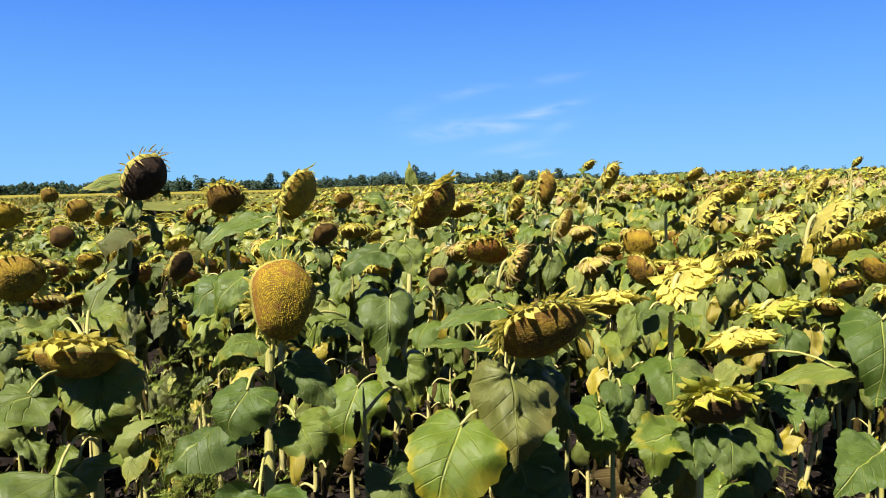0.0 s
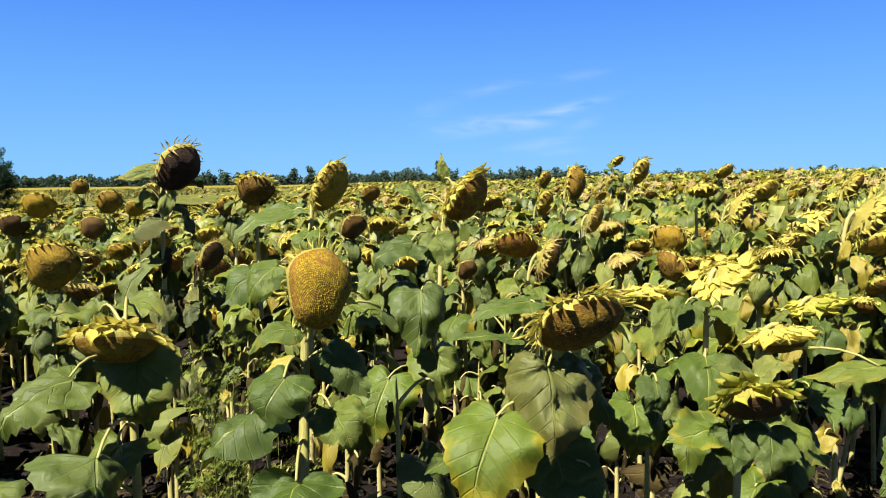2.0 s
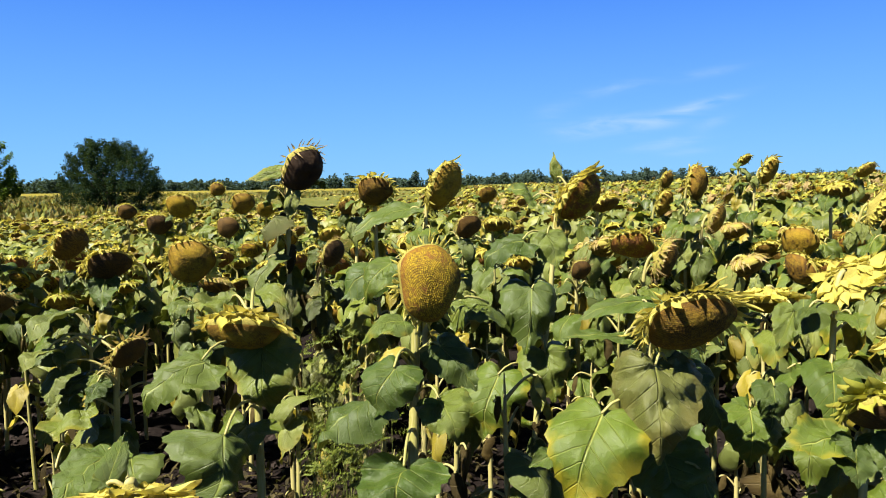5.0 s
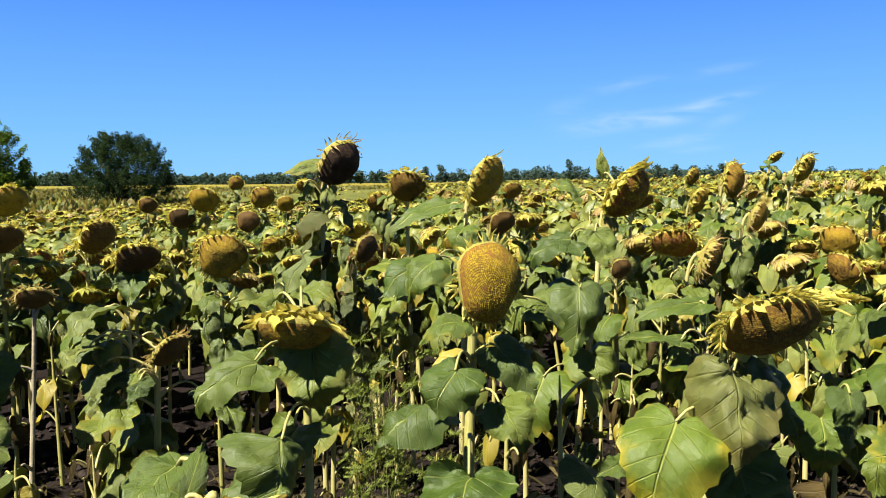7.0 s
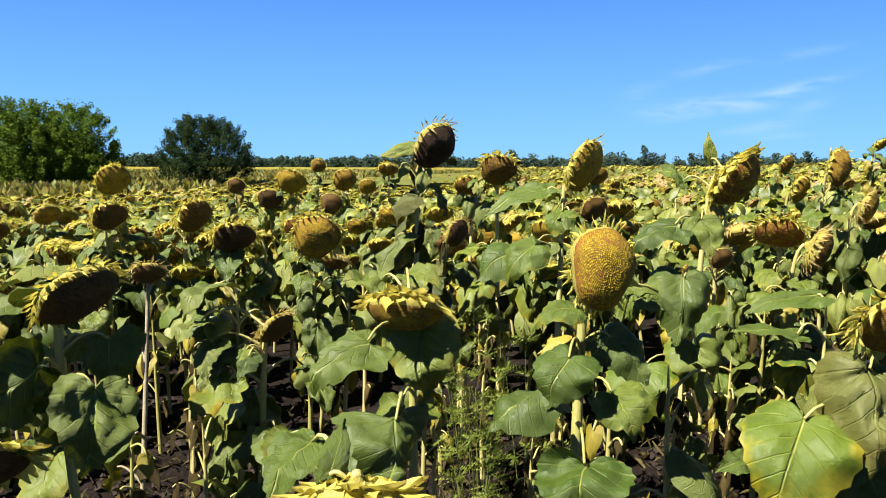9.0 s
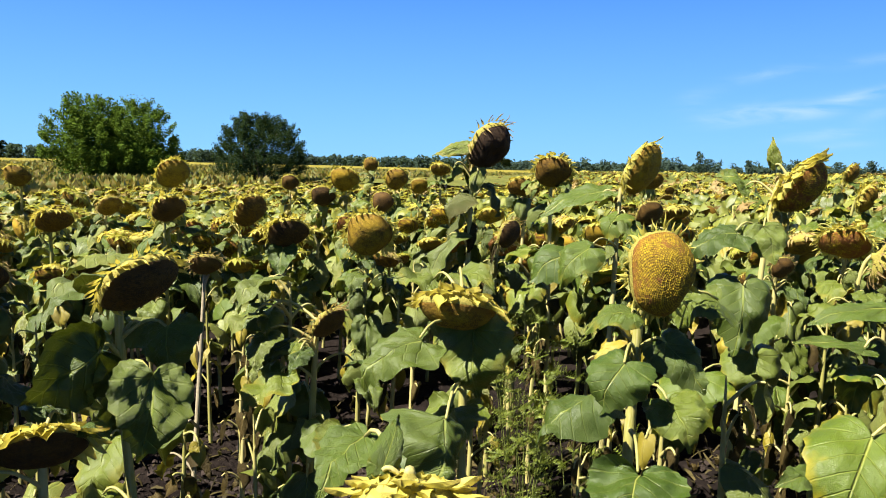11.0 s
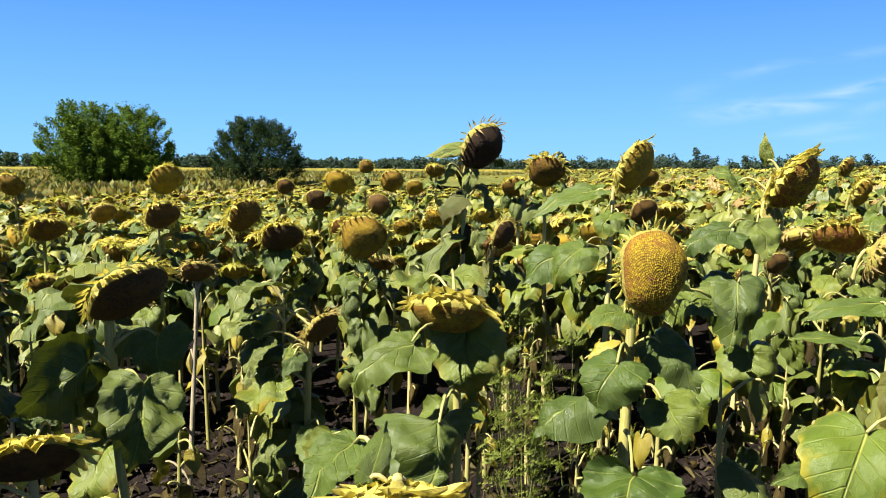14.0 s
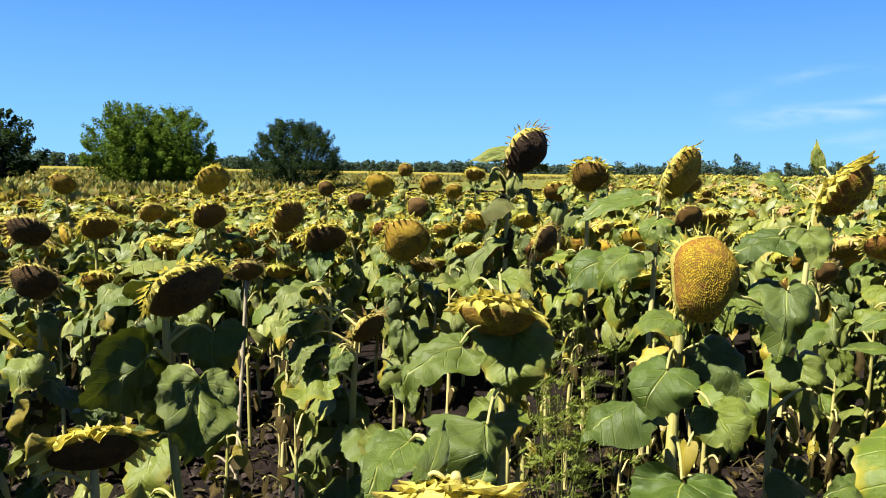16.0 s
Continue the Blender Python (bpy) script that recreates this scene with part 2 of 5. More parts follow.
BRACT = bract_material("bract_yellow", (0.60, 0.53, 0.08), (0.90, 0.76, 0.16), (0.46, 0.31, 0.08))
BRACT_GREEN = bract_material("bract_green", (0.40, 0.43, 0.055), (0.62, 0.58, 0.08), (0.48, 0.38, 0.06))
BRACT_DRY = bract_material("bract_dry", (0.42, 0.28, 0.10), (0.66, 0.49, 0.21), (0.20, 0.10, 0.05))


def disc_material(name, seed, gap, rim, floret, floret_amount, low=0.45, high=0.68):
    """u: distance from the disc's centre, v: height of the seed at that place."""
    k = Nodes(name)
    uv = k.add("UVMap")
    sep = k.add("SeparateXYZ")
    k.link(uv.outputs[0], sep.inputs[0])
    rnd = k.add("ObjectInfo").outputs["Random"]
    blot = k.math("ADD", k.math("MULTIPLY", k.noise(12.0, 3), 0.45), k.math("MULTIPLY", k.noise(2.4, 3), 0.55))
    c = k.mix(k.span(sep.outputs["Y"], 0.15, 0.85), gap, seed)
    c = k.mix(k.span(k.math("ADD", k.math("MULTIPLY", blot, 0.8), k.math("MULTIPLY", rnd, 0.25)), low, high, 0.0, floret_amount), c, floret)
    c = k.mix(k.span(k.math("ADD", sep.outputs["X"], k.math("MULTIPLY", k.math("SUBTRACT", blot, 0.5), 0.7)), 0.78, 1.0, 0.0, 0.8), c, rim)
    return k.finish(c, 0.75, k.bump(k.noise(160.0, 3), 0.6, 0.004), spec=0.25)


DISC_GOLD = disc_material("disc_gold", (0.68, 0.46, 0.016), (0.060, 0.022, 0.004), (0.26, 0.100, 0.012), (0.25, 0.080, 0.022), 0.9, 0.50, 0.60)
DISC_BROWN = disc_material("disc_brown", (0.34, 0.185, 0.012), (0.045, 0.019, 0.005), (0.22, 0.105, 0.010), (0.54, 0.36, 0.018), 0.8)
DISC_BURNT = disc_material("disc_burnt", (0.060, 0.028, 0.010), (0.010, 0.005, 0.003), (0.045, 0.022, 0.008), (0.10, 0.048, 0.014), 0.5)
DISC_DARK = disc_material("disc_dark", (0.150, 0.078, 0.014), (0.022, 0.010, 0.004), (0.105, 0.054, 0.011), (0.26, 0.135, 0.018), 0.6)
STEM = stem_material()
STEM_DEAD = dry_stem_material()


def plain(name, a, b, scale, rough=0.85, bump=0.5, bump_scale=60.0, depth=0.01):
    k = Nodes(name)
    c = k.mix(k.span(k.noise(scale, 5), 0.3, 0.7), a, b)
    return k.finish(c, rough, k.bump(k.noise(bump_scale, 5), bump, depth), spec=0.2)


def soil_material():
    k = Nodes("soil")
    c = k.mix(k.span(k.noise(1.7, 6), 0.3, 0.7), (0.008, 0.005, 0.004), (0.023, 0.015, 0.012))
    c = k.mix(k.span(k.noise(23.0, 6), 0.5, 0.75, 0, 0.7), c, (0.042, 0.030, 0.024))
    return k.finish(c, 0.95, k.bump(k.noise(34.0, 7, rough=0.7), 1.0, 0.03), spec=0.1)


SOIL = soil_material()
CLOD = plain("soil_clod", (0.016, 0.010, 0.008), (0.060, 0.042, 0.034), 6.0, 0.95, 0.9, 50.0, 0.02)
RIPE_LEAF = leaf_material("ripe_leaf", (0.24, 0.215, 0.028), (0.46, 0.39, 0.055), (0.46, 0.36, 0.07), (0.36, 0.32, 0.12), 0.95, 1.4, island=True)
LITTER = leaf_material("litter", (0.030, 0.022, 0.014), (0.17, 0.13, 0.07), (0.26, 0.20, 0.10), (0.2, 0.15, 0.08), 1.1, 1.7, island=True, gloss=0.1)
WEED = leaf_material("weed_green", (0.17, 0.23, 0.022), (0.34, 0.39, 0.045), (0.36, 0.30, 0.05), (0.2, 0.24, 0.06), 1.2, 1.7, island=True)


WEED_STALK = plain("weed_stalk", (0.08, 0.11, 0.02), (0.20, 0.22, 0.045), 9.0)


def field_material(name, a, b, c, speck):
    k = Nodes(name)
    col = k.mix(k.span(k.noise(0.05, 4), 0.35, 0.65), a, b)
    col = k.mix(k.span(k.noise(1.6, 3), 0.45, 0.7, 0, 0.75), col, c)
    col = k.mix(k.span(k.noise(3.1, 2), 0.55, 0.7, 0, 0.8), col, speck)
    return k.finish(col, 0.9, k.bump(k.noise(2.5, 4), 0.8, 0.5), spec=0.1)


DRY_FIELD = field_material("dry_field", (0.27, 0.225, 0.032), (0.33, 0.27, 0.040), (0.23, 0.21, 0.034), (0.11, 0.10, 0.022))
CANOPY = field_material("crop_canopy", (0.13, 0.145, 0.030), (0.17, 0.175, 0.038), (0.25, 0.23, 0.045), (0.04, 0.06, 0.015))


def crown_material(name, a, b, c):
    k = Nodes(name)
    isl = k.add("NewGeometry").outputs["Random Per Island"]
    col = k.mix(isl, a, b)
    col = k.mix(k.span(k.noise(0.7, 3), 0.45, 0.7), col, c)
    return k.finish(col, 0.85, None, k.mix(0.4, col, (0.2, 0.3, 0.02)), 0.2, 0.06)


CROWN_LIGHT = crown_material("crown_light", (0.040, 0.085, 0.010), (0.150, 0.230, 0.022), (0.08, 0.135, 0.014))
CROWN_DARK = crown_material("crown_dark", (0.009, 0.022, 0.010), (0.030, 0.056, 0.024), (0.014, 0.030, 0.014))
# far crowns: distance haze mixed into the green as a paler, bluish tint
CROWN_HAZY = crown_material("crown_hazy", (0.028, 0.052, 0.042), (0.066, 0.098, 0.074), (0.042, 0.070, 0.056))
BARK = plain("bark", (0.06, 0.045, 0.03), (0.14, 0.11, 0.08), 8.0, 0.9, 0.8, 30.0, 0.02)


# ---- mesh helpers ----
def mesh_of(name, verts, faces, mats, uvs=None, mat_index=None, smooth=True):
    me = bpy.data.meshes.new(name)
    me.from_pydata([tuple(map(float, v)) for v in verts], [], [tuple(map(int, f)) for f in faces])
    for m in mats:
        me.materials.append(m)
    if uvs is not None:
        layer = me.uv_layers.new(name="UVMap")
        idx = np.zeros(len(me.loops), np.int32)
        me.loops.foreach_get("vertex_index", idx)
        layer.data.foreach_set("uv", np.asarray(uvs, np.float32)[idx].ravel())
    if mat_index is not None:
        me.polygons.foreach_set("material_index", np.asarray(mat_index, np.int32))
    if smooth:
        me.polygons.foreach_set("use_smooth", np.ones(len(me.polygons), bool))
    me.update()
    return me


def part(name, me, parent, m=None, label=""):
    ob = new(name, me)
    ob.parent = parent
    if m is not None:
        ob.matrix_basis = m
    if label:
        ob["label"] = label
    return ob


def tube(points, radii, sides):
    """Vertices and faces of a round tube along points."""
    pts = [Vector(p) for p in points]
    verts, faces, up = [], [], None
    for i, p in enumerate(pts):
        d = (pts[min(i + 1, len(pts) - 1)] - pts[max(i - 1, 0)]).normalized()
        if up is None:
            up = d.orthogonal().normalized()
        up = (up - d * up.dot(d)).normalized()
        side = d.cross(up)
        for k in range(sides):
            a = 2 * math.pi * k / sides
            verts.append(p + (up * math.cos(a) + side * math.sin(a)) * radii[i])
    for i in range(len(pts) - 1):
        for k in range(sides):
            a, b = i * sides + k, i * sides + (k + 1) % sides
            faces.append((a, b, b + sides, a + sides))
    n = len(verts)
    verts.append(pts[-1])
    faces += [(n - sides + k, n - sides + (k + 1) % sides, n) for k in range(sides)]
    return verts, faces


def bezier(a, b, c, d, n):
    out = []
    for i in range(n + 1):
        t = i / n
        s = 1 - t
        out.append(a * s**3 + b * 3 * s * s * t + c * 3 * s * t * t + d * t**3)
    return out


# ---- leaves ----
# half the outline of a heart-shaped blade, from behind the joint round the lobe to the tip
HEART = [(-0.05, 0.03), (-0.13, 0.10), (-0.185, 0.21), (-0.165, 0.33), (-0.07, 0.43), (0.07, 0.49), (0.24, 0.50), (0.42, 0.445), (0.60, 0.335), (0.76, 0.205), (0.90, 0.085), (1.0, 0.0)]


def heart(n):
    """n + 1 points along the half outline, smoothed."""
    pts = [(2 * HEART[0][0] - HEART[1][0], 2 * HEART[0][1] - HEART[1][1])] + HEART + [(1.02, -0.03)]
    out = []
    for i in range(n + 1):
        t = min(i / n * (len(HEART) - 1), len(HEART) - 1 - 1e-6)
        k, f = int(t), t - int(t)
        a, b, c, d = (Vector(p) for p in pts[k:k + 4])
        out.append(0.5 * (2 * b + (c - a) * f + (2 * a - 5 * b + 4 * c - d) * f * f + (3 * b - 3 * c + d - a) * f**3))
    return out


def blade(rng, na, nr, arch, fold, wave, crumple, twist=0.0, curl=0.0):
    """A toothed heart-shaped blade with its joint at 0 and its tip at (1, 0, 0), one unit wide."""
    half = heart(na)
    lop = 1 + rng.uniform(-0.10, 0.10)
    ring = [Vector((p.x, -p.y * lop)) for p in half] + [Vector((p.x, p.y * (2 - lop))) for p in half[-2::-1]]
    n = len(ring)
    ph = [rng.uniform(0, 6.28) for _ in range(4)]
    off = Vector((rng.uniform(0, 50), rng.uniform(0, 50), 0))
    bow = rng.uniform(-0.10, 0.10)

    def lift(x, y, s, j):
        e = abs(y)
        q = x - 0.78 * e
        z = arch * math.sin(math.pi * min(1.0, max(-0.2, x)))
        z += fold * (e * e + 0.02) ** 0.5 * (1 - 0.35 * max(0, x))
        z += 0.040 * abs(math.sin(math.pi * q * 5.6)) * min(1.0, e * 5) * (1 if q > -0.02 else 0.3)
        z += wave * s * s * (math.sin(7.3 * x + ph[0] + (2.2 if y > 0 else 0)) + 0.5 * math.sin(15 * x + ph[1] + (1.0 if y > 0 else 0)))
        z += curl * max(0.0, s - 0.55) ** 2 * 2.2
        p = Vector((x, y, 0))
        z += crumple * noise.noise(p * 2.6 + off) + crumple * 0.5 * noise.noise(p * 6.5 + off) + crumple * 0.22 * noise.noise(p * 15 + off)
        return z + twist * y * max(0.0, x)

    verts, uvs, rims, faces = [(0, 0, lift(0, 0, 0, 0))], [(0, 0.5)], [(0, 0)], []
    for i in range(1, nr + 1):
        s = (i / nr) ** 0.85
        for j, p in enumerate(ring):
            tooth = 1 + (0.030 * (1 if j % 2 else -1) if i == nr and 2 < j < n - 3 and j != n // 2 and na > 8 else 0)
            x, y = p.x * s * tooth, p.y * s * tooth
            y2 = y + bow * max(0, x) ** 2 - bow * max(0, x)
            verts.append((x, y2, lift(x, y, s, j)))
            uvs.append((x, 0.5 + y))
            rims.append((s, j / n))
    faces += [(0, 1 + j, 2 + j) for j in range(n - 1)]
    for i in range(nr - 1):
        for j in range(n - 1):
            a = 1 + i * n + j
            faces.append((a, a + n, a + n + 1, a + 1))
    return verts, faces, uvs, rims


def blade_set(mat, name, n, seed, na=24, nr=9, arch=(0.08, 0.26), fold=(-0.65, 0.15), wave=0.11, crumple=0.20, curl=(-0.7, 0.3)):
    rng = random.Random(seed)
    out = []
    for _ in range(n):
        v, f, uv, rim = blade(rng, na, nr, rng.uniform(*arch), rng.uniform(*fold), rng.uniform(0.4, 1) * wave, rng.uniform(0.5, 1) * crumple, rng.uniform(-0.25, 0.25), rng.uniform(*curl))
        me = mesh_of(name, v, f, [mat], uv)
        idx = np.zeros(len(me.loops), np.int32)
        me.loops.foreach_get("vertex_index", idx)
        me.uv_layers.new(name="Rim").data.foreach_set("uv", np.asarray(rim, np.float32)[idx].ravel())
        out.append(me)
    return out


BLADES = {
    "green": blade_set(LEAF, "leaf_green", 9, 11),
    "fresh": blade_set(LEAF_FRESH, "leaf_fresh", 7, 12),
    "wilted": blade_set(LEAF_OLIVE, "leaf_wilted", 5, 13, fold=(-0.7, -0.1), wave=0.14, crumple=0.32),
    "pale": blade_set(LEAF_GREY, "leaf_pale", 5, 18, fold=(-0.7, 0.0), crumple=0.24),
    "drooped": blade_set(LEAF_OLIVE, "leaf_drooped", 6, 17, na=18, nr=6, arch=(0.1, 0.35), fold=(-2.0, -0.6), wave=0.2, crumple=0.4, curl=(-1.0, 0.4)),
    "limp": blade_set(LEAF_GREY, "leaf_limp", 8, 16, na=18, nr=6, arch=(0.1, 0.35), fold=(-1.4, -0.1), wave=0.16, crumple=0.30, curl=(-0.8, 0.5)),
    "yellow": blade_set(LEAF_YELLOW, "leaf_yellow", 6, 14, na=18, nr=6, fold=(-1.2, 0.0), wave=0.14, crumple=0.26, curl=(-0.6, 0.4)),
    "dry": blade_set(LEAF_DRY, "leaf_dry", 6, 15, na=12, nr=5, fold=(-2.4, -0.8), wave=0.3, crumple=0.6, curl=(-2.5, 1.5)),
}


BLADES_LOW = {
    "green": blade_set(LEAF, "leaf_green", 8, 21, na=9, nr=3, crumple=0.28, wave=0.14),
    "fresh": blade_set(LEAF_FRESH, "leaf_fresh", 6, 22, na=9, nr=3, crumple=0.28, wave=0.14),
    "limp": blade_set(LEAF_GREY, "leaf_limp", 8, 26, na=9, nr=3, arch=(0.1, 0.35), fold=(-1.4, -0.1), wave=0.16, crumple=0.30, curl=(-0.8, 0.5)),
    "yellow": blade_set(LEAF_YELLOW, "leaf_yellow", 5, 24, na=8, nr=3, fold=(-1.2, 0.0), wave=0.14, crumple=0.26, curl=(-0.6, 0.4)),
    "dry": blade_set(LEAF_DRY, "leaf_dry", 5, 25, na=7, nr=2, fold=(-2.4, -0.8), wave=0.3, crumple=0.6, curl=(-2.5, 1.5)),
}


def leaf_pose(notch, tip, width, normal):
    """The blade's pose, from its notch to its tip, with its upper side towards normal."""
    notch, tip = Vector(notch), Vector(tip)
    x = tip - notch
    length = x.length
    x.normalize()
    z = Vector(normal)
    z = (z - x * z.dot(x)).normalized()
    y = z.cross(x)
    m = Matrix((x, y, z)).transposed().to_4x4()
    return Matrix.Translation(notch) @ m @ Matrix.Diagonal((length, width, width, 1))


# ---- heads ----
def head_profile(u):
    return 1 - u**3.2


def disc_mesh(mat, seed, rings, spokes, seeds, bulge):
    """The seed face: a shallow dome of radius 1 about +z, with spiral rows of seeds standing proud."""
    rng = random.Random(seed)
    k = np.arange(seeds)
    r = np.sqrt((k + 0.5) / seeds) * 0.97
    a = k * 2.39996
    px, py = r * np.cos(a), r * np.sin(a)
    verts, uvs, faces = [], [], []
    reach = 1.12 / math.sqrt(seeds)
    size = [rng.uniform(0.5, 1.0) for _ in range(seeds)]
    size = np.array(size)
    # rings and seeds are spaced evenly along the dome's own curve
    uu = np.linspace(0, 1, 200)
    run = np.concatenate([[0], np.cumsum(np.hypot(np.diff(uu), np.diff(bulge * (1 - uu**3.2))))])
    run /= run[-1]
    hollow = [(rng.uniform(-0.6, 0.6), rng.uniform(-0.6, 0.6), rng.uniform(-0.09, 0.05) * (0.3 if "gold" in mat.name else 1)) for _ in range(5)]
    for i in range(rings + 1):
        s = i / rings
        u = float(np.interp(s, run, uu))
        slope = bulge * 3.2 * u**2.2
        nr, nz = slope / math.hypot(slope, 1), 1 / math.hypot(slope, 1)
        for j in range(spokes):
            t = 2 * math.pi * (j + 0.5 * (i % 2)) / spokes
            x, y = s * math.cos(t), s * math.sin(t)
            d = np.hypot(px - x, py - y)
            n = int(d.argmin())
            h = max(0.0, 1 - (d[n] / reach) ** 2) * size[n]
            lift = (0.055 if "gold" in mat.name else 0.040) * (820 / max(820, seeds)) ** 0.5 * h * (1 if s < 0.97 else 0)
            r = u + lift * nr
            z = bulge * head_profile(u) + lift * nz
            for hx, hy, hz in hollow:
                z += hz * math.exp(-((x - hx) ** 2 + (y - hy) ** 2) / 0.08)
            wob = 1 + 0.05 * math.sin(3 * t + seed) + 0.03 * math.sin(5 * t + 2 * seed)
            verts.append((r * math.cos(t) * wob, r * math.sin(t) * wob, z))
            uvs.append((s, h))
    for i in range(rings):
        for j in range(spokes):
            b = (j + 1) % spokes
            faces.append((i * spokes + j, (i + 1) * spokes + j, (i + 1) * spokes + b, i * spokes + b))
    return mesh_of(mat.name, verts, faces, [mat], uvs)


def receptacle_mesh(mat, seed, depth, spokes=28):
    """The green back of a head: from the disc's rim round to the neck at -z."""
    prof = [(1.0, 0.02), (1.03, -0.07), (1.01, -0.20), (0.86, -0.36), (0.60, -0.46), (0.34, -0.53), (0.17, -0.62), (0.12, -0.75)]
    verts, uvs, faces = [], [], []
    for i, (r, z) in enumerate(prof):
        for j in range(spokes):
            t = 2 * math.pi * j / spokes
            wob = 1 + (0.05 * math.sin(3 * t + seed) + 0.03 * math.sin(5 * t + 2 * seed)) * min(1, r)
            rip = 1 + 0.03 * math.cos(9 * t + seed) * (1 if 1 < i < 6 else 0)
            verts.append((r * wob * rip * math.cos(t), r * wob * rip * math.sin(t), z * depth / 0.75))
            uvs.append((0.4, j / spokes))
    for i in range(len(prof) - 1):
        for j in range(spokes):
            b = (j + 1) % spokes
            faces.append((i * spokes + j, i * spokes + b, (i + 1) * spokes + b, (i + 1) * spokes + j))
    return mesh_of("flower_head", verts, faces, [mat], uvs)


def bract_arrays(rng, length, width, curl, nu=7, across=(-1, -0.5, 0, 0.5, 1)):
    """One pointed bract lying along +x with its base at 0, its outer side towards +z, curling by curl radians."""
    verts, uvs, faces = [], [], []
    x = z = 0.0
    lean, ripple = rng.uniform(-0.6, 0.6), rng.uniform(0.02, 0.10)
    for i in range(nu + 1):
        u = i / nu
        w = width * (0.85 + 0.6 * u) if u < 0.3 else width * 1.03 * max(0.02, 1 - (u - 0.3) / 0.7) ** 1.45
        a = -curl * u * u
        if i:
            x += length / nu * math.cos(a)
            z += length / nu * math.sin(a)
        for s in across:
            cup = 0.20 * width * s * s + ripple * width * math.sin(7 * u + 3 * s)
            verts.append((x, s * w * 0.5 + lean * u * u * width, z - cup))
            uvs.append((u, 0.5 + 0.5 * s))
    for i in range(nu):
        for j in range(len(across) - 1):
            a = i * len(across) + j
            faces.append((a, a + len(across), a + len(across) + 1, a + 1))
    return verts, faces, uvs


def bract_poses(rng, n, rows, flare, shag, grow=0.74, nod=False):
    """Places of the bracts on a head of radius 1. They point outward and forward past the rim; on a nodding head they lie over its back."""
    out = []
    seats = ((0.97, -0.16), (0.88, -0.30), (0.66, -0.41), (0.42, -0.48)) if nod else ((1.03, -0.06), (1.04, -0.18), (0.88, -0.34), (0.62, -0.45))
    for row in range(rows):
        for k in range(n):
            t = 2 * math.pi * (k + 0.5 * row + rng.uniform(-0.3, 0.3)) / n
            tilt = radians((flare[row] if row < len(flare) else flare[-1] - 22) + rng.uniform(-18, 18) * shag)
            r0, z0 = seats[row]
            x = Vector((math.cos(t) * math.cos(tilt), math.sin(t) * math.cos(tilt), math.sin(tilt)))
            y = Vector((-math.sin(t), math.cos(t), 0))
            y = (y + x * rng.uniform(-0.3, 0.3) * shag).normalized()
            zz = x.cross(y)
            m = Matrix((x, y, zz)).transposed().to_4x4()
            out.append(Matrix.Translation((r0 * math.cos(t), r0 * math.sin(t), z0)) @ m @ Matrix.Scale(grow * rng.uniform(0.7, 1.25), 4))
    return out


BRACT_MATS = {"yellow": BRACT, "green": BRACT_GREEN, "dry": BRACT_DRY}
BRACT_SHAPES = {}
for key, mat in BRACT_MATS.items():
    rng = random.Random(5)
    BRACT_SHAPES[key] = []
    for n in range(12):
        v, f, uv = bract_arrays(rng, rng.uniform(0.40, 0.80), rng.uniform(0.20, 0.38) * (0.6 if key == "dry" else 1), rng.uniform(-1.3, 1.1))
        BRACT_SHAPES[key].append(mesh_of("bract", v, f, [mat], uv))
    BRACT_SHAPES[key + "_coarse"] = []
    for n in range(10):
        v, f, uv = bract_arrays(rng, rng.uniform(0.42, 0.80), rng.uniform(0.24, 0.42) * (0.6 if key == "dry" else 1), rng.uniform(-0.8, 1.1), 3, (-1, 0, 1))
        BRACT_SHAPES[key + "_coarse"].append(mesh_of("bract", v, f, [mat], uv))
    BRACT_SHAPES[key + "_broad"] = []
    for n in range(8):
        v, f, uv = bract_arrays(rng, rng.uniform(0.50, 0.78), rng.uniform(0.36, 0.54), rng.uniform(-0.3, 1.0))
        BRACT_SHAPES[key + "_broad"].append(mesh_of("bract", v, f, [mat], uv))
    BRACT_SHAPES[key + "_thin"] = []
    for n in range(10):
        v, f, uv = bract_arrays(rng, rng.uniform(0.34, 0.66), rng.uniform(0.10, 0.20), rng.uniform(-1.2, 1.4))
        BRACT_SHAPES[key + "_thin"].append(mesh_of("bract", v, f, [mat], uv))
BACK = plain("receptacle", (0.28, 0.25, 0.045), (0.54, 0.44, 0.09), 28.0, 0.7, 0.8, 70.0, 0.004)
BACKS = {k: [receptacle_mesh(BACK, s, 0.62) for s in (1, 4, 7)] for k, m in BRACT_MATS.items()}
DISCS_FINE = {
    k: [disc_mesh(m, s, 66, 186, 1400, b) for s, b in ((1, 0.42), (4, 0.34), (7, 0.56))]
    for k, m in (("gold", DISC_GOLD), ("brown", DISC_BROWN), ("dark", DISC_DARK), ("burnt", DISC_BURNT))
}
DISCS = {
    k: [disc_mesh(m, s, 34, 96, 560, b) for s, b in ((1, 0.42), (4, 0.34), (7, 0.56))]
    for k, m in (("gold", DISC_GOLD), ("brown", DISC_BROWN), ("dark", DISC_DARK), ("burnt", DISC_BURNT))
}
DISCS_LOW = {
    k: [disc_mesh(m, s, 9, 30, 90, b) for s, b in ((1, 0.42), (4, 0.34), (7, 0.56))]
    for k, m in (("gold", DISC_GOLD), ("brown", DISC_BROWN), ("dark", DISC_DARK), ("burnt", DISC_BURNT))
}


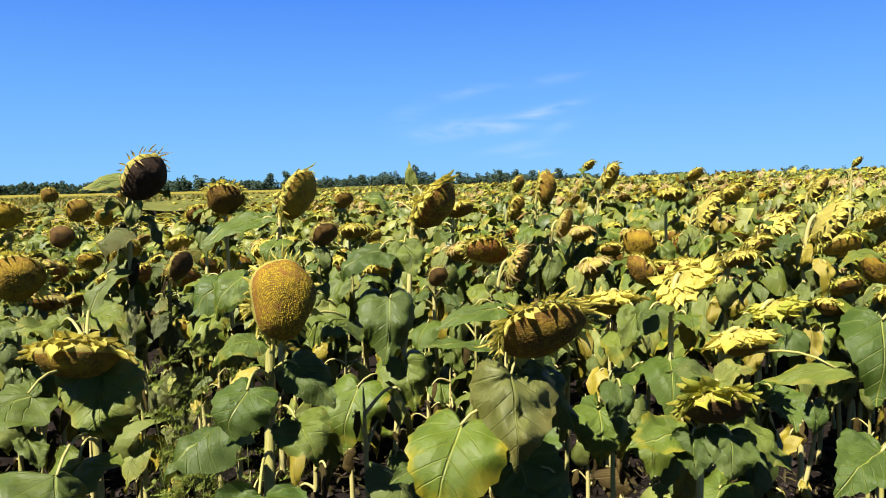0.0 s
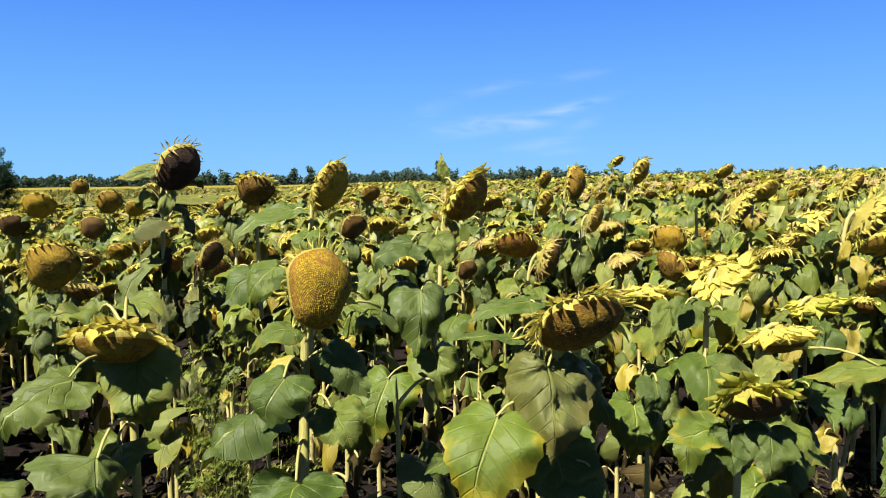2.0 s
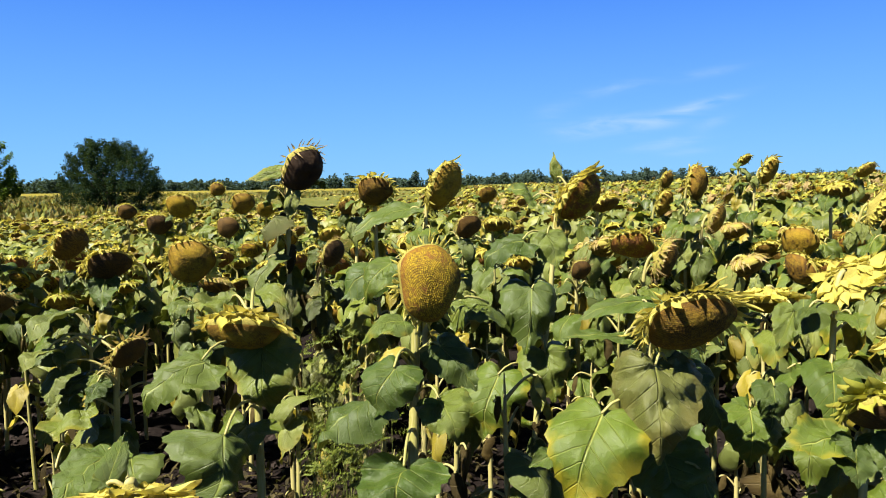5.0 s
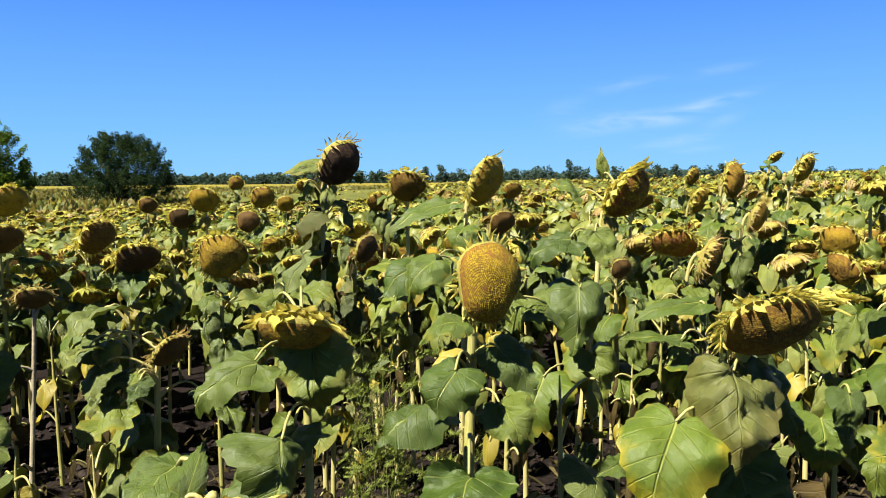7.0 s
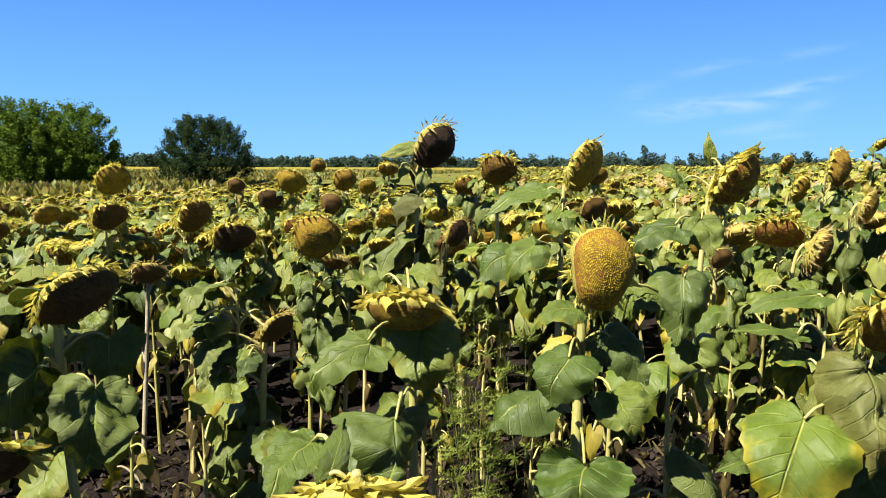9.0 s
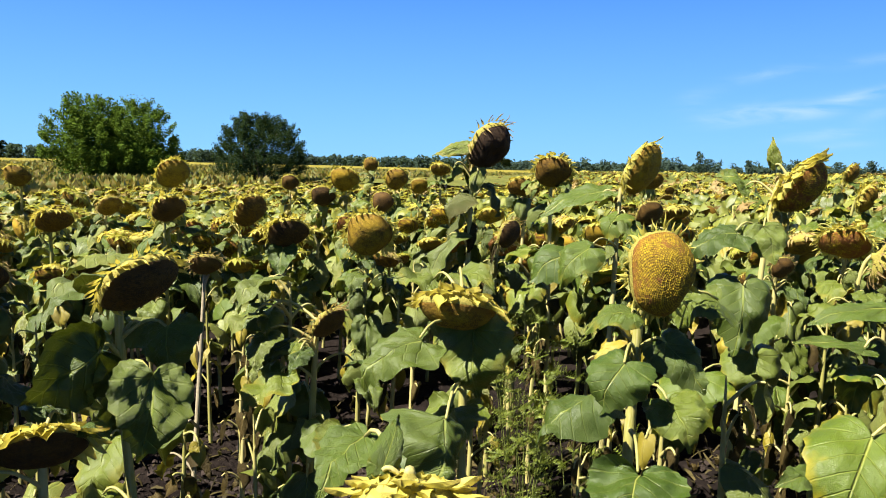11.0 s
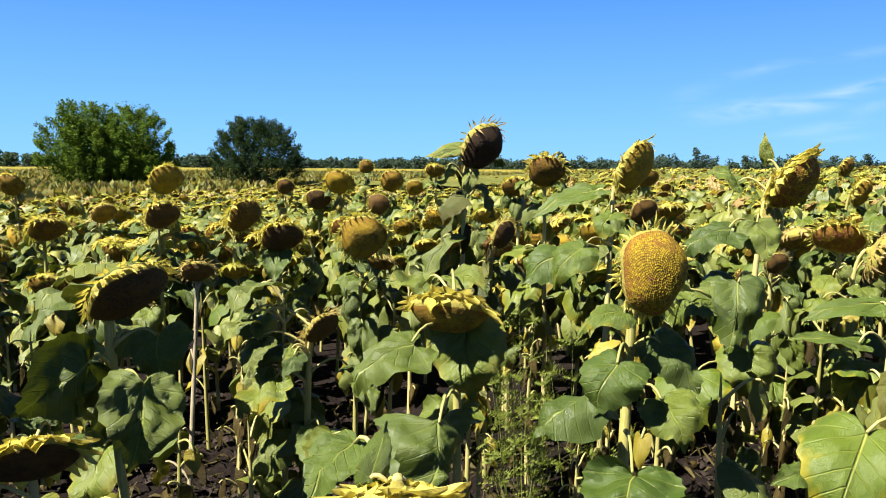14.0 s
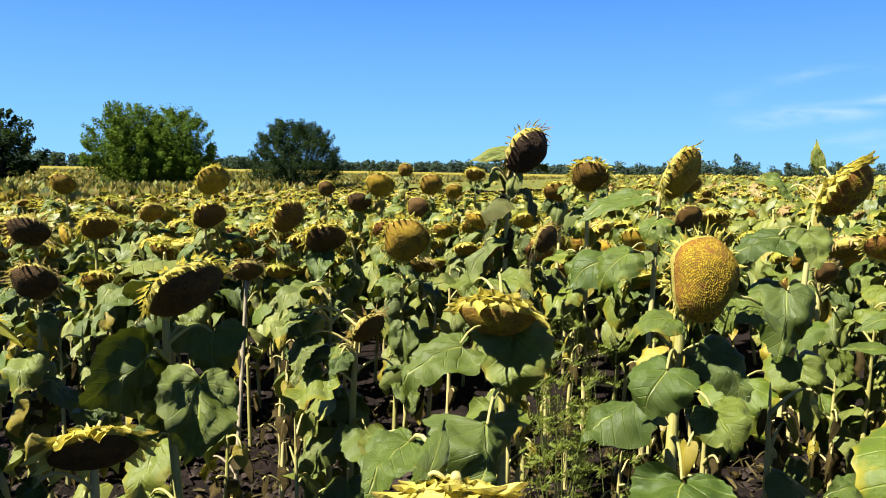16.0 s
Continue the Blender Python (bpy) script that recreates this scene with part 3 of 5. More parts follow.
def joined_bracts(kind, seed, n, rows, flare, shag, nod=False):
    rng = random.Random(seed)
    verts, faces, uvs = [], [], []
    for m in bract_poses(rng, n, rows, flare, shag, nod=nod):
        me = rng.choice(BRACT_SHAPES[kind + "_coarse"])
        o = len(verts)
        verts += [m @ v.co for v in me.vertices]
        uv = {}
        for p in me.polygons:
            faces.append([o + i for i in p.vertices])
            for li in p.loop_indices:
                uv[me.loops[li].vertex_index] = tuple(me.uv_layers[0].data[li].uv)
        uvs += [uv[i] for i in range(len(me.vertices))]
    return mesh_of("bract_fringe", verts, faces, [BRACT_MATS[kind]], uvs)


RING = {k: [joined_bracts(k, s, 18, 4, (54, 44, 30, 14), 1.2, nod=True) for s in range(4)] for k in BRACT_MATS}


def facing(turn, lift):
    """The way a head faces: turn degrees to the right of -y, lift degrees upward."""
    a, p = radians(turn), radians(lift)
    return Vector((math.cos(p) * math.sin(a), -math.cos(p) * math.cos(a), math.sin(p)))


def frame_of(n, spin=0.0):
    x = Vector((0, 0, 1)).cross(n)
    x = x.normalized() if x.length > 0.05 else Vector((1, 0, 0))
    return Matrix((x, n.cross(x), n)).transposed().to_4x4() @ pose(0, 0, 0, 0, 0, spin)


SERIAL = [0]


def sunflower(x, y, z, radius, turn=25, lift=-30, disc="brown", bracts="yellow", shape=(0, 1.0, 1.0), near=False, foot=None,
              leaves=11, mix="ggffwwyy", low=0.42, leaf_size=0.185, label="", rows=3, flare=(54, 34, 4), stem=0.0115, dead=False, fine=True, lift_leaves=0.0, grow=0.66, ring=0, broad="", shag=1.5, spin=0, nod=False, group="sunflowers of the field"):
    """One plant. (x, y, z) is the middle of the head's rim. Returns the Empty at its foot and its stem's points."""
    SERIAL[0] += 1
    rng = random.Random(1000 + SERIAL[0])
    if x > 0 and mix == "ggffwwyy":
        mix = "gffwwyyy"  # riper on this side
    n = facing(turn, lift)
    kind, wide, deep = shape
    c = Vector((x, y, z))
    neck = c - n * radius * 0.60 * deep
    back = Vector((-n.x, -n.y, 0))
    if foot is None:
        foot = (x + back.x * radius * 1.3 + rng.uniform(-0.04, 0.04), y + back.y * radius * 1.3 + rng.uniform(-0.04, 0.04))
    base = Vector((foot[0], foot[1], 0))
    root = tagged(new("sunflower"), label or "ripe sunflower with a nodding brown seed head and drooping leaves", "sunflower", group)
    root.location = base
    inv = Matrix.Translation(-base)
    # stem: it rises below the back of the head and bends over into it
    hook = max(0.0, -n.z)
    up = Vector((0, 0, 1))
    away = back.normalized() if back.length > 0.15 else Vector((rng.uniform(-1, 1), rng.uniform(-1, 1), 0)).normalized()
    shoulder = neck + away * radius * (0.45 if hook < 0.8 else 0.8) - up * radius * (0.95 - 0.2 * hook)
    waist = shoulder.lerp(base, 0.2)
    curve = bezier(base - up * 0.03, base + Vector((rng.uniform(-.03, .03), rng.uniform(-.03, .03), z * 0.4)), waist - (shoulder - waist) * 0.8, waist, 9)
    curve += bezier(waist, waist.lerp(shoulder, 0.75), shoulder + up * radius * (0.30 + 0.55 * hook), neck, 9)[1:]
    cnt = len(curve)
    sv, sf = tube([p - base for p in curve], [stem * (1.15 - (0.5 if radius > 0.01 else 1.12) * i / (cnt - 1)) for i in range(cnt)], 9)

    def along(h):
        for a, b in zip(curve, curve[1:]):
            if a.z <= h <= b.z:
                return a.lerp(b, (h - a.z) / max(1e-6, b.z - a.z))
        return max(curve, key=lambda p: p.z)

    def petiole(start, notch):
        bend = start.lerp(notch, 0.7) + Vector((0, 0, min(0.06, 0.42 * (notch - start).length)))
        pv, pf = tube([p - base for p in bezier(start, start.lerp(bend, 0.6), bend, notch, 6)], [0.0064, 0.0050, 0.0043, 0.0039, 0.0036, 0.0034, 0.0032], 6)
        o = len(sv)
        sv.extend(pv)
        sf.extend([[o + i for i in f] for f in pf])

    root_leaves = []
    names = {"g": "green", "f": "fresh", "w": "limp", "o": "drooped", "y": "yellow", "d": "dry"}
    golden = rng.uniform(0, 6.28)
    top_h = min(neck.z, shoulder.z) + lift_leaves
    crown = 3 if fine and leaves >= 7 else 0
    for k in range(leaves + crown):
        s = min(1.0, (k + rng.uniform(0.1, 0.9)) / max(1, leaves))
        h = low + (top_h - 0.04 - low) * s**0.72
        if k >= leaves:
            h = top_h - rng.uniform(0.0, 0.15)
        golden += 2.4 + rng.uniform(-0.4, 0.4)
        sunward = golden + 0.6 * math.sin(-2.16 - golden)
        out = Vector((math.cos(sunward), math.sin(sunward), 0))
        key = names[rng.choice(mix)]
        if h < 0.55 * z and rng.random() < 0.45:
            key = rng.choice(("yellow", "dry", "dry", "limp"))
        size = leaf_size * rng.uniform(0.72, 1.15) * (0.7 + 0.5 * math.sin(math.pi * min(1, s * 0.9 + 0.12)))
        if k >= leaves:
            size *= 0.72
            key = names[rng.choice("gfw")]
        start = along(h)
        notch = start + out * rng.uniform(0.06, 0.13) + Vector((0, 0, rng.uniform(-0.01, 0.07)))
        droop = radians(rng.uniform(32, 86) - (22 if s > 0.8 else 0))
        if key in ("limp", "drooped", "yellow", "dry"):
            droop = radians(rng.uniform(58, 100) if key in ("limp", "drooped") else rng.uniform(70, 104))
            notch -= out * 0.02
        side = Vector((-out.y, out.x, 0)) * rng.uniform(-0.4, 0.4)
        way = (out * math.cos(droop) + Vector((0, 0, -math.sin(droop))) + side * 0.5).normalized()
        up = (out * math.sin(droop) + Vector((0, 0, math.cos(droop))) + side).normalized()
        if key in ("dry", "yellow"):
            size *= 0.7
        wide_l = size * rng.uniform(0.78, 0.98) * {"dry": 0.36, "limp": 0.72, "drooped": 0.7, "yellow": 0.8}.get(key, 1)
        root_leaves.append((key, notch, notch + way * size, wide_l, up))
        petiole(start, notch)
    def hang(key, notch, tip, width, normal):
        me = rng.choice((BLADES if fine else BLADES_LOW)[key])
        return part("leaf", me, root, inv @ leaf_pose(notch, tip, width, normal), {"yellow": "yellowed leaf", "dry": "dry brown leaf", "wilted": "limp greyish leaf", "pale": "pale bluish green leaf", "limp": "limp hanging leaf", "drooped": "shrunken olive leaf"}.get(key, ""))
    for k in range(5 if near else 0):
        start = along(rng.uniform(0.15, 0.6) * z)
        a = rng.uniform(0, 6.28)
        out = Vector((math.cos(a), math.sin(a), 0))
        notch = start + out * rng.uniform(0.02, 0.07)
        petiole(start, notch)
        size = rng.uniform(0.06, 0.13)
        root_leaves.append((rng.choice(("dry", "dry", "dry", "yellow")), notch, notch + out * 0.02 - Vector((0, 0, size)), size * rng.uniform(0.3, 0.6), out))
    for row in root_leaves:
        hang(*row)
    hero = []

    def own_leaf(key, notch, tip, width, normal, height=None):
        """A leaf set by its notch and tip."""
        notch, tip = Vector(notch), Vector(tip)
        petiole(along(height or notch.z - 0.03), notch)
        hero.append((key, notch, tip, width, normal))

    def close():
        me = mesh_of("stem", sv, sf, [STEM_DEAD if dead else STEM])
        part("stem", me, root)
        for row in hero:
            hang(*row)
        if radius < 0.01:
            return root
        m = inv @ Matrix.Translation(c) @ frame_of(n, spin) @ Matrix.Diagonal((radius * wide, radius / max(0.5, wide) ** 0.3, radius * deep, 1))
        head = part("flower_head", BACKS[bracts][kind], root, m)
        part("seed_disc", (DISCS_FINE if ring else DISCS if fine else DISCS_LOW)[disc][kind], head, Matrix.Identity(4), {"dark": "dark brown seed disc", "burnt": "dead blackish brown seed disc", "gold": "golden seed disc with withered florets"}.get(disc, "brown seed disc"))
        if near:
            for b in bract_poses(rng, ring or 22, rows + (1 if lift < -55 and rows == 3 else 0), flare, shag, grow, nod):
                part("bract", rng.choice(BRACT_SHAPES[bracts + ("_" + broad if broad else "")]), head, b)
        else:
            part("bract_fringe", RING[bracts][SERIAL[0] % 4], head, pose(0, 0, 0, 0, 0, rng.uniform(0, 360)))
        return root

    return own_leaf, close


def plant(*a, **k):
    return sunflower(*a, **k)[1]()


# ---- ground and distance ----
def stretched(lo, hi, step, far, grow=1.16):
    """Grid lines: even steps from lo to hi, then growing out to far on both sides."""
    mid = list(np.arange(lo, hi + step / 2, step))
    left, right, s = [], [], step
    while mid[-1] + sum(right) < far:
        s *= grow
        right.append(s)
    out, a = [], mid[0]
    for d in right:
        a -= d
        out.append(a)
    out = out[::-1] + mid
    a = mid[-1]
    for d in right:
        a += d
        out.append(a)
    return out


def rise(x, y):
    """The land climbs gently to one side."""
    a = max(0.0, x - 3)
    swell = 0.30 * max(0.0, min(1.0, (y - 10) / 40)) * max(0.0, min(1.0, (x + 0.30 * y) / (6 + 0.1 * y)))
    return (0.65 * (1 - math.exp(-a / 14)) + swell) * max(0.0, min(1.0, (700 - y) / 300))


def soil_height(x, y):
    near = max(0.0, 1 - math.hypot(x + 0.5, y - 3) / 14)
    p = Vector((x, y, 0))
    rows = 0.02 * math.cos((x + 0.06 * y) * 2 * math.pi / 0.7)
    return near * (rows + 0.05 * noise.noise(p * 2.1) + 0.035 * noise.noise(p * 7.3) + 0.018 * abs(noise.noise(p * 19))) - 0.02 + rise(x, y)


def ground():
    xs, ys = stretched(-3.6, 2.6, 0.045, 3500), stretched(0.2, 5.4, 0.045, 3500)
    verts = [(x, y, soil_height(x, y)) for y in ys for x in xs]
    w = len(xs)
    faces = [(j * w + i, j * w + i + 1, (j + 1) * w + i + 1, (j + 1) * w + i) for j in range(len(ys) - 1) for i in range(w - 1)]
    ob = new("ground", mesh_of("ground", verts, faces, [SOIL]))
    tagged(ob, "dark brown cloddy tilled soil under the crop", "soil", kind="structure")


ground()


def edge_x(y):
    """The left edge of the tall crop."""
    return -15.0 - 0.14 * y


def sheet(name, mat, corners, height, step, label, category):
    """A far crop surface: an uneven sheet over the ground between the given x of both sides at each y."""
    verts, faces = [], []
    ys = corners["ys"]
    n = step
    for y in ys:
        a, b = corners["left"](y), corners["right"](y)
        for i in range(n + 1):
            x = a + (b - a) * i / n
            d = math.hypot(x, y)
            verts.append((x, y, rise(x, y) + height * (1 - 0.15 * max(0.0, min(1.0, (-x - 0.26 * y) / 4))) + 0.10 * noise.noise(Vector((x * 0.9, y * 0.9, 1))) + 0.06 * noise.noise(Vector((x * 2.3, y * 2.3, 5)))))
    for j in range(len(ys) - 1):
        for i in range(n):
            a = j * (n + 1) + i
            faces.append((a, a + 1, a + n + 2, a + n + 1))
    ob = new(name, mesh_of(name, verts, faces, [mat]))
    return tagged(ob, label, category, kind="stuff")


ys_far = [28 * 1.035**k for k in range(80)]
sheet("dry_crop", DRY_FIELD, {"ys": [-20 + 4 * k for k in range(12)] + ys_far, "left": lambda y: -60 - 4 * max(y, 20), "right": lambda y: edge_x(y) - 2.5}, 0.34, 110,
      "pale yellow ripe crop of the far lower field", "crop field")
sheet("crop_canopy", CANOPY, {"ys": ys_far, "left": lambda y: edge_x(y) + 0.3, "right": lambda y: 20 + 1.3 * y}, 1.0, 90,
      "green and yellow sunflower crop running to the horizon", "crop field")


# ---- joined far plants ----
def low_blade(rng, rings=2):
    """A folded, drooping blade of few faces."""
    return blade(rng, 3, rings, rng.uniform(0.1, 0.35), rng.uniform(-1.4, 0.1), 0.12, 0.3, rng.uniform(-0.5, 0.5), rng.uniform(-0.8, 0.5))[:3]


def low_plant(seed, with_stem, rings=2):
    """A simple plant of about 1.3 m for the middle distance: arrays of vertices, faces, materials and uv."""
    rng = random.Random(seed)
    V, F, M, U = [], [], [], []

    def put(v, f, uv, mat):
        o = len(V)
        V.extend([tuple(p) for p in v])
        F.extend([[o + i for i in q] for q in f])
        M.extend([mat] * len(f))
        U.extend(uv)

    z = rng.uniform(0.82, 1.18)
    n = facing(rng.gauss(40, 45), rng.gauss(-48, 26))
    r = rng.uniform(0.085, 0.115)
    c = Vector((n.x * 0.1, n.y * 0.1, z))
    collar = rng.choice((4, 4, 4, 5, 5, 5, 6))
    if with_stem:
        v, f = tube([Vector((0, 0, 0)), Vector((0.01, 0, 0.6)), c - n * r * 1.6 + Vector((0, 0, -0.08)), c - n * r * 0.5], [0.014, 0.012, 0.01, 0.01], 4)
        put(v, f, [(0.5, 0.5)] * len(v), 1)
    m = Matrix.Translation(c) @ frame_of(n)
    k = 10
    ring = [m @ Vector((r * math.cos(6.283 * i / k), r * math.sin(6.283 * i / k), 0)) for i in range(k)]
    inner = [m @ Vector((r * .6 * math.cos(6.283 * i / k), r * .6 * math.sin(6.283 * i / k), r * .24)) for i in range(k)]
    v = ring + inner + [m @ Vector((0, 0, r * .32))]
    f = [(i, (i + 1) % k, k + (i + 1) % k, k + i) for i in range(k)] + [(k + i, k + (i + 1) % k, 2 * k) for i in range(k)]
    put(v, f, [(1, .5)] * k + [(.6, .6)] * k + [(0, .5)], 2 if rng.random() < 0.65 else 3)
    v = ring + [m @ Vector((r * .5 * math.cos(6.283 * i / k), r * .5 * math.sin(6.283 * i / k), -r * .42)) for i in range(k)] + [m @ Vector((0, 0, -r * .6))]
    f = [((i + 1) % k, i, k + i, k + (i + 1) % k) for i in range(k)] + [(k + (i + 1) % k, k + i, 2 * k) for i in range(k)]
    put(v, f, [(.4, .5)] * len(v), collar)
    for i in range(26):
        t = 6.283 * (i + rng.uniform(-.3, .3)) / 13
        tilt, ln = rng.uniform(-0.6, 1.3), r * rng.uniform(.4, 1.0)
        o = Vector((math.cos(t), math.sin(t), 0))
        s = Vector((-math.sin(t), math.cos(t), 0))
        b = o * r * 0.98 - Vector((0, 0, r * .15)) if i < 13 else o * r * 0.6 - Vector((0, 0, r * .4))
        e = b + (o * math.cos(tilt) + Vector((0, 0, math.sin(tilt)))) * ln
        put([m @ (b - s * r * .2), m @ (b + s * r * .2), m @ e], [(0, 1, 2)], [(.2, .2), (.2, .8), (1, .5)], collar)
    a = rng.uniform(0, 6.28)
    for i in range((15 if rings == 2 else 13) if with_stem else 9):
        a += 2.4
        h = (0.35 + 0.82 * (i + rng.random()) / 15) if with_stem else rng.uniform(0.85, 1.14)
        b = a + 0.6 * math.sin(-2.16 - a)
        out = Vector((math.cos(b), math.sin(b), 0))
        d = radians(rng.uniform(15, 95) if h > 0.8 else rng.uniform(50, 100))
        start = Vector((0, 0, h)) + out * rng.uniform(.05, .12)
        way = out * math.cos(d) - Vector((0, 0, math.sin(d)))
        L = rng.uniform(0.14, 0.24)
        mm = leaf_pose(start, start + way * L, L * .9, out * math.sin(d) + Vector((0, 0, math.cos(d))))
        bv, bf, buv = low_blade(rng, rings)
        put([mm @ Vector(p) for p in bv], bf, buv, 0)
    return np.array(V, np.float32), F, np.array(M, np.int32), np.array(U, np.float32)


def scatter(name, templates, places, mats, label, category):
    """Joins many turned and scaled copies of the templates into one mesh."""
    rng = random.Random(99)
    VV, MM, UU, loops, starts = [], [], [], [], []
    vo, lo = 0, 0
    prep = []
    for V, F, M, U in templates:
        prep.append((V, np.concatenate([np.array(f, np.int32) for f in F]), np.array([len(f) for f in F], np.int32), M, U))
    for x, y, z, turn, s in places:
        V, L, S, M, U = prep[rng.randrange(len(prep))]
        c, q = math.cos(turn), math.sin(turn)
        W = np.empty_like(V)
        W[:, 0] = (V[:, 0] * c - V[:, 1] * q) * s[0] + x
        W[:, 1] = (V[:, 0] * q + V[:, 1] * c) * s[0] + y
        W[:, 2] = V[:, 2] * s[1] + z
        VV.append(W)
        loops.append(L + vo)
        starts.append(np.concatenate([[0], np.cumsum(S)[:-1]]).astype(np.int32) + lo)
        MM.append(M)
        UU.append(U[L])
        vo += len(V)
        lo += len(L)
    V, L, S, M, U = (np.concatenate(a) for a in (VV, loops, starts, MM, UU))
    me = bpy.data.meshes.new(name)
    me.vertices.add(len(V))
    me.vertices.foreach_set("co", V.ravel())
    me.loops.add(len(L))
    me.loops.foreach_set("vertex_index", L)
    me.polygons.add(len(S))
    me.polygons.foreach_set("loop_start", S)
    for m in mats:
        me.materials.append(m)
    me.polygons.foreach_set("material_index", M)
    me.uv_layers.new(name="UVMap").data.foreach_set("uv", U.astype(np.float32).ravel())
    me.update(calc_edges=True)
    me.validate()
    return tagged(new(name, me), label, category, kind="stuff")


FIELD_MATS = [FIELD_LEAF, STEM, DISC_BROWN, DISC_DARK, BRACT, BRACT_GREEN, BRACT_DRY]
rng = random.Random(21)
ROW = 0.70


def crop_places(near, far, gap, height, keep=1.0):
    """Plants on sown rows between two distances from the path, inside the stretch of field that can be seen."""
    out = []
    row = -60
    while row < 160:
        x0 = row * ROW
        y = -2.0
        while y < far:
            y += gap * rng.uniform(0.6, 1.5)
            x = x0 - 0.06 * y + rng.gauss(0, 0.17)
            d = math.hypot(x + 0.2, y - 0.4)
            if not near < d < far or x < edge_x(y) or rng.random() > keep:
                continue
            az = math.degrees(math.atan2(x + 0.2, y - 0.4))
            if not -64 < az < 40:
                continue
            out.append((x, y, d, height(d)))
        row += 1
    return out


def vigour(x):
    """The crop stands taller on the higher side."""
    return 1.0 + 0.11 * max(0.0, min(1.0, (x + 1.5) / 3.5))


def lowered(x, y):
    """The crop is shorter towards the far edge, where the yellow land shows over it."""
    return 1.0 - (0.10 + 0.012 * min(18.0, math.hypot(x, y))) * max(0.0, min(1.0, (-x - 0.26 * y) / 4))


LOW = [low_plant(s, True) for s in range(14)]
LOWER = [low_plant(s + 30, True, 1) for s in range(14)]
TOPS = [low_plant(s + 50, False, 1) for s in range(10)]
for near, beyond, shapes, name in ((7.4, 15.0, LOW, "sunflower_crop"), (15.0, 32.0, LOWER, "further_sunflower_crop")):
    mid = [(x, y, rise(x, y), rng.gauss(0, 0.4), (rng.uniform(0.9, 1.1), lowered(x, y) * vigour(x) * max(0.75, rng.gauss(1.0, 0.07)))) for x, y, d, h in crop_places(near, beyond, 0.28, lambda d: 1)]
    scatter(name, shapes, mid, FIELD_MATS, "ripening sunflowers with brown heads and yellow bracts standing in rows", "sunflowers")
far = [(x, y, rise(x, y), rng.gauss(0, 0.5), (rng.uniform(1.0, 1.4), lowered(x, y) * vigour(x) * rng.gauss(1.0, 0.06))) for x, y, d, h in crop_places(32.0, 110.0, 0.55, lambda d: 1, 0.30)]
scatter("distant_sunflower_crop", TOPS, far, FIELD_MATS, "distant tops of the sunflower crop, yellow and green", "sunflowers")


def clump(seed):
    rng = random.Random(seed)
    V, F, U = [], [], []
    for i in range(7):
        a, h = rng.uniform(0, 6.28), rng.uniform(0.35, 0.75)
        x, y, w = rng.uniform(-.4, .4), rng.uniform(-.4, .4), rng.uniform(.06, .14)
        o = len(V)
        V += [(x - w * math.cos(a), y - w * math.sin(a), h - w), (x + w * math.cos(a), y + w * math.sin(a), h - w * .6), (x + .05, y, h + w), (x, y - .06, h - 2 * w)]
        F += [(o, o + 1, o + 2), (o, o + 3, o + 1)]
        U += [(.3, .3), (.6, .7), (1, .5), (.1, .5)]
    return np.array(V, np.float32), F, np.array([0 if rng.random() < 0.5 else 1 for _ in F], np.int32), np.array(U, np.float32)


# the lower land beyond the edge carries the same crop, shorter and riper
low_side = []
while len(low_side) < 1600:
    d, az = 9 + 32 * rng.random() ** 0.75, radians(rng.uniform(-68, -8))
    x, y = d * math.sin(az), d * math.cos(az)
    if x < edge_x(y) + 0.2:
        low_side.append((x, y, -0.12, rng.gauss(0, 0.7), (rng.uniform(0.9, 1.2), rng.uniform(0.5, 0.66))))
scatter("low_sunflower_crop", TOPS, low_side, [RIPE_LEAF] + FIELD_MATS[1:], "shorter ripe sunflowers on the lower land beyond", "sunflowers")
STRAW = bract_material("straw", (0.25, 0.21, 0.05), (0.46, 0.36, 0.10), (0.3, 0.2, 0.08))
dry = []
while len(dry) < 9000:
    d, az = 26 + 110 * rng.random() ** 1.6, radians(rng.uniform(-66, 0))
    x, y = d * math.sin(az), d * math.cos(az)
    if x < edge_x(y) - 3:
        dry.append((x, y, 0.05 + 0.1 * rng.random(), rng.uniform(0, 6.28), (rng.uniform(.8, 1.6), rng.uniform(.8, 1.1))))
scatter("dry_crop_heads", [clump(s) for s in range(8)], dry, [FIELD_LEAF, STRAW], "pale yellow seed heads of the ripe far field", "crop field")


# ---- trees ----
def leaf_cloud(rng, centre, size, n, leaf):
    """Small two-faced leaves strewn through an uneven ellipsoid, thicker towards its skin."""
    V, F = [], []
    for _ in range(n):
        d = Vector((rng.gauss(0, 1), rng.gauss(0, 1), rng.gauss(0, 1))).normalized()
        r = rng.random() ** 0.45
        p = Vector(centre) + Vector((d.x * size[0], d.y * size[1], d.z * size[2])) * r
        a = Vector((rng.gauss(0, 1), rng.gauss(0, 1), rng.gauss(0, 0.7))).normalized()
        b = a.orthogonal().normalized()
        l = leaf * rng.uniform(0.6, 1.4)
        o = len(V)
        V += [p - a * l, p + b * l * .45, p + a * l, p - b * l * .45]
        F.append((o, o + 1, o + 2, o + 3))
    return V, F


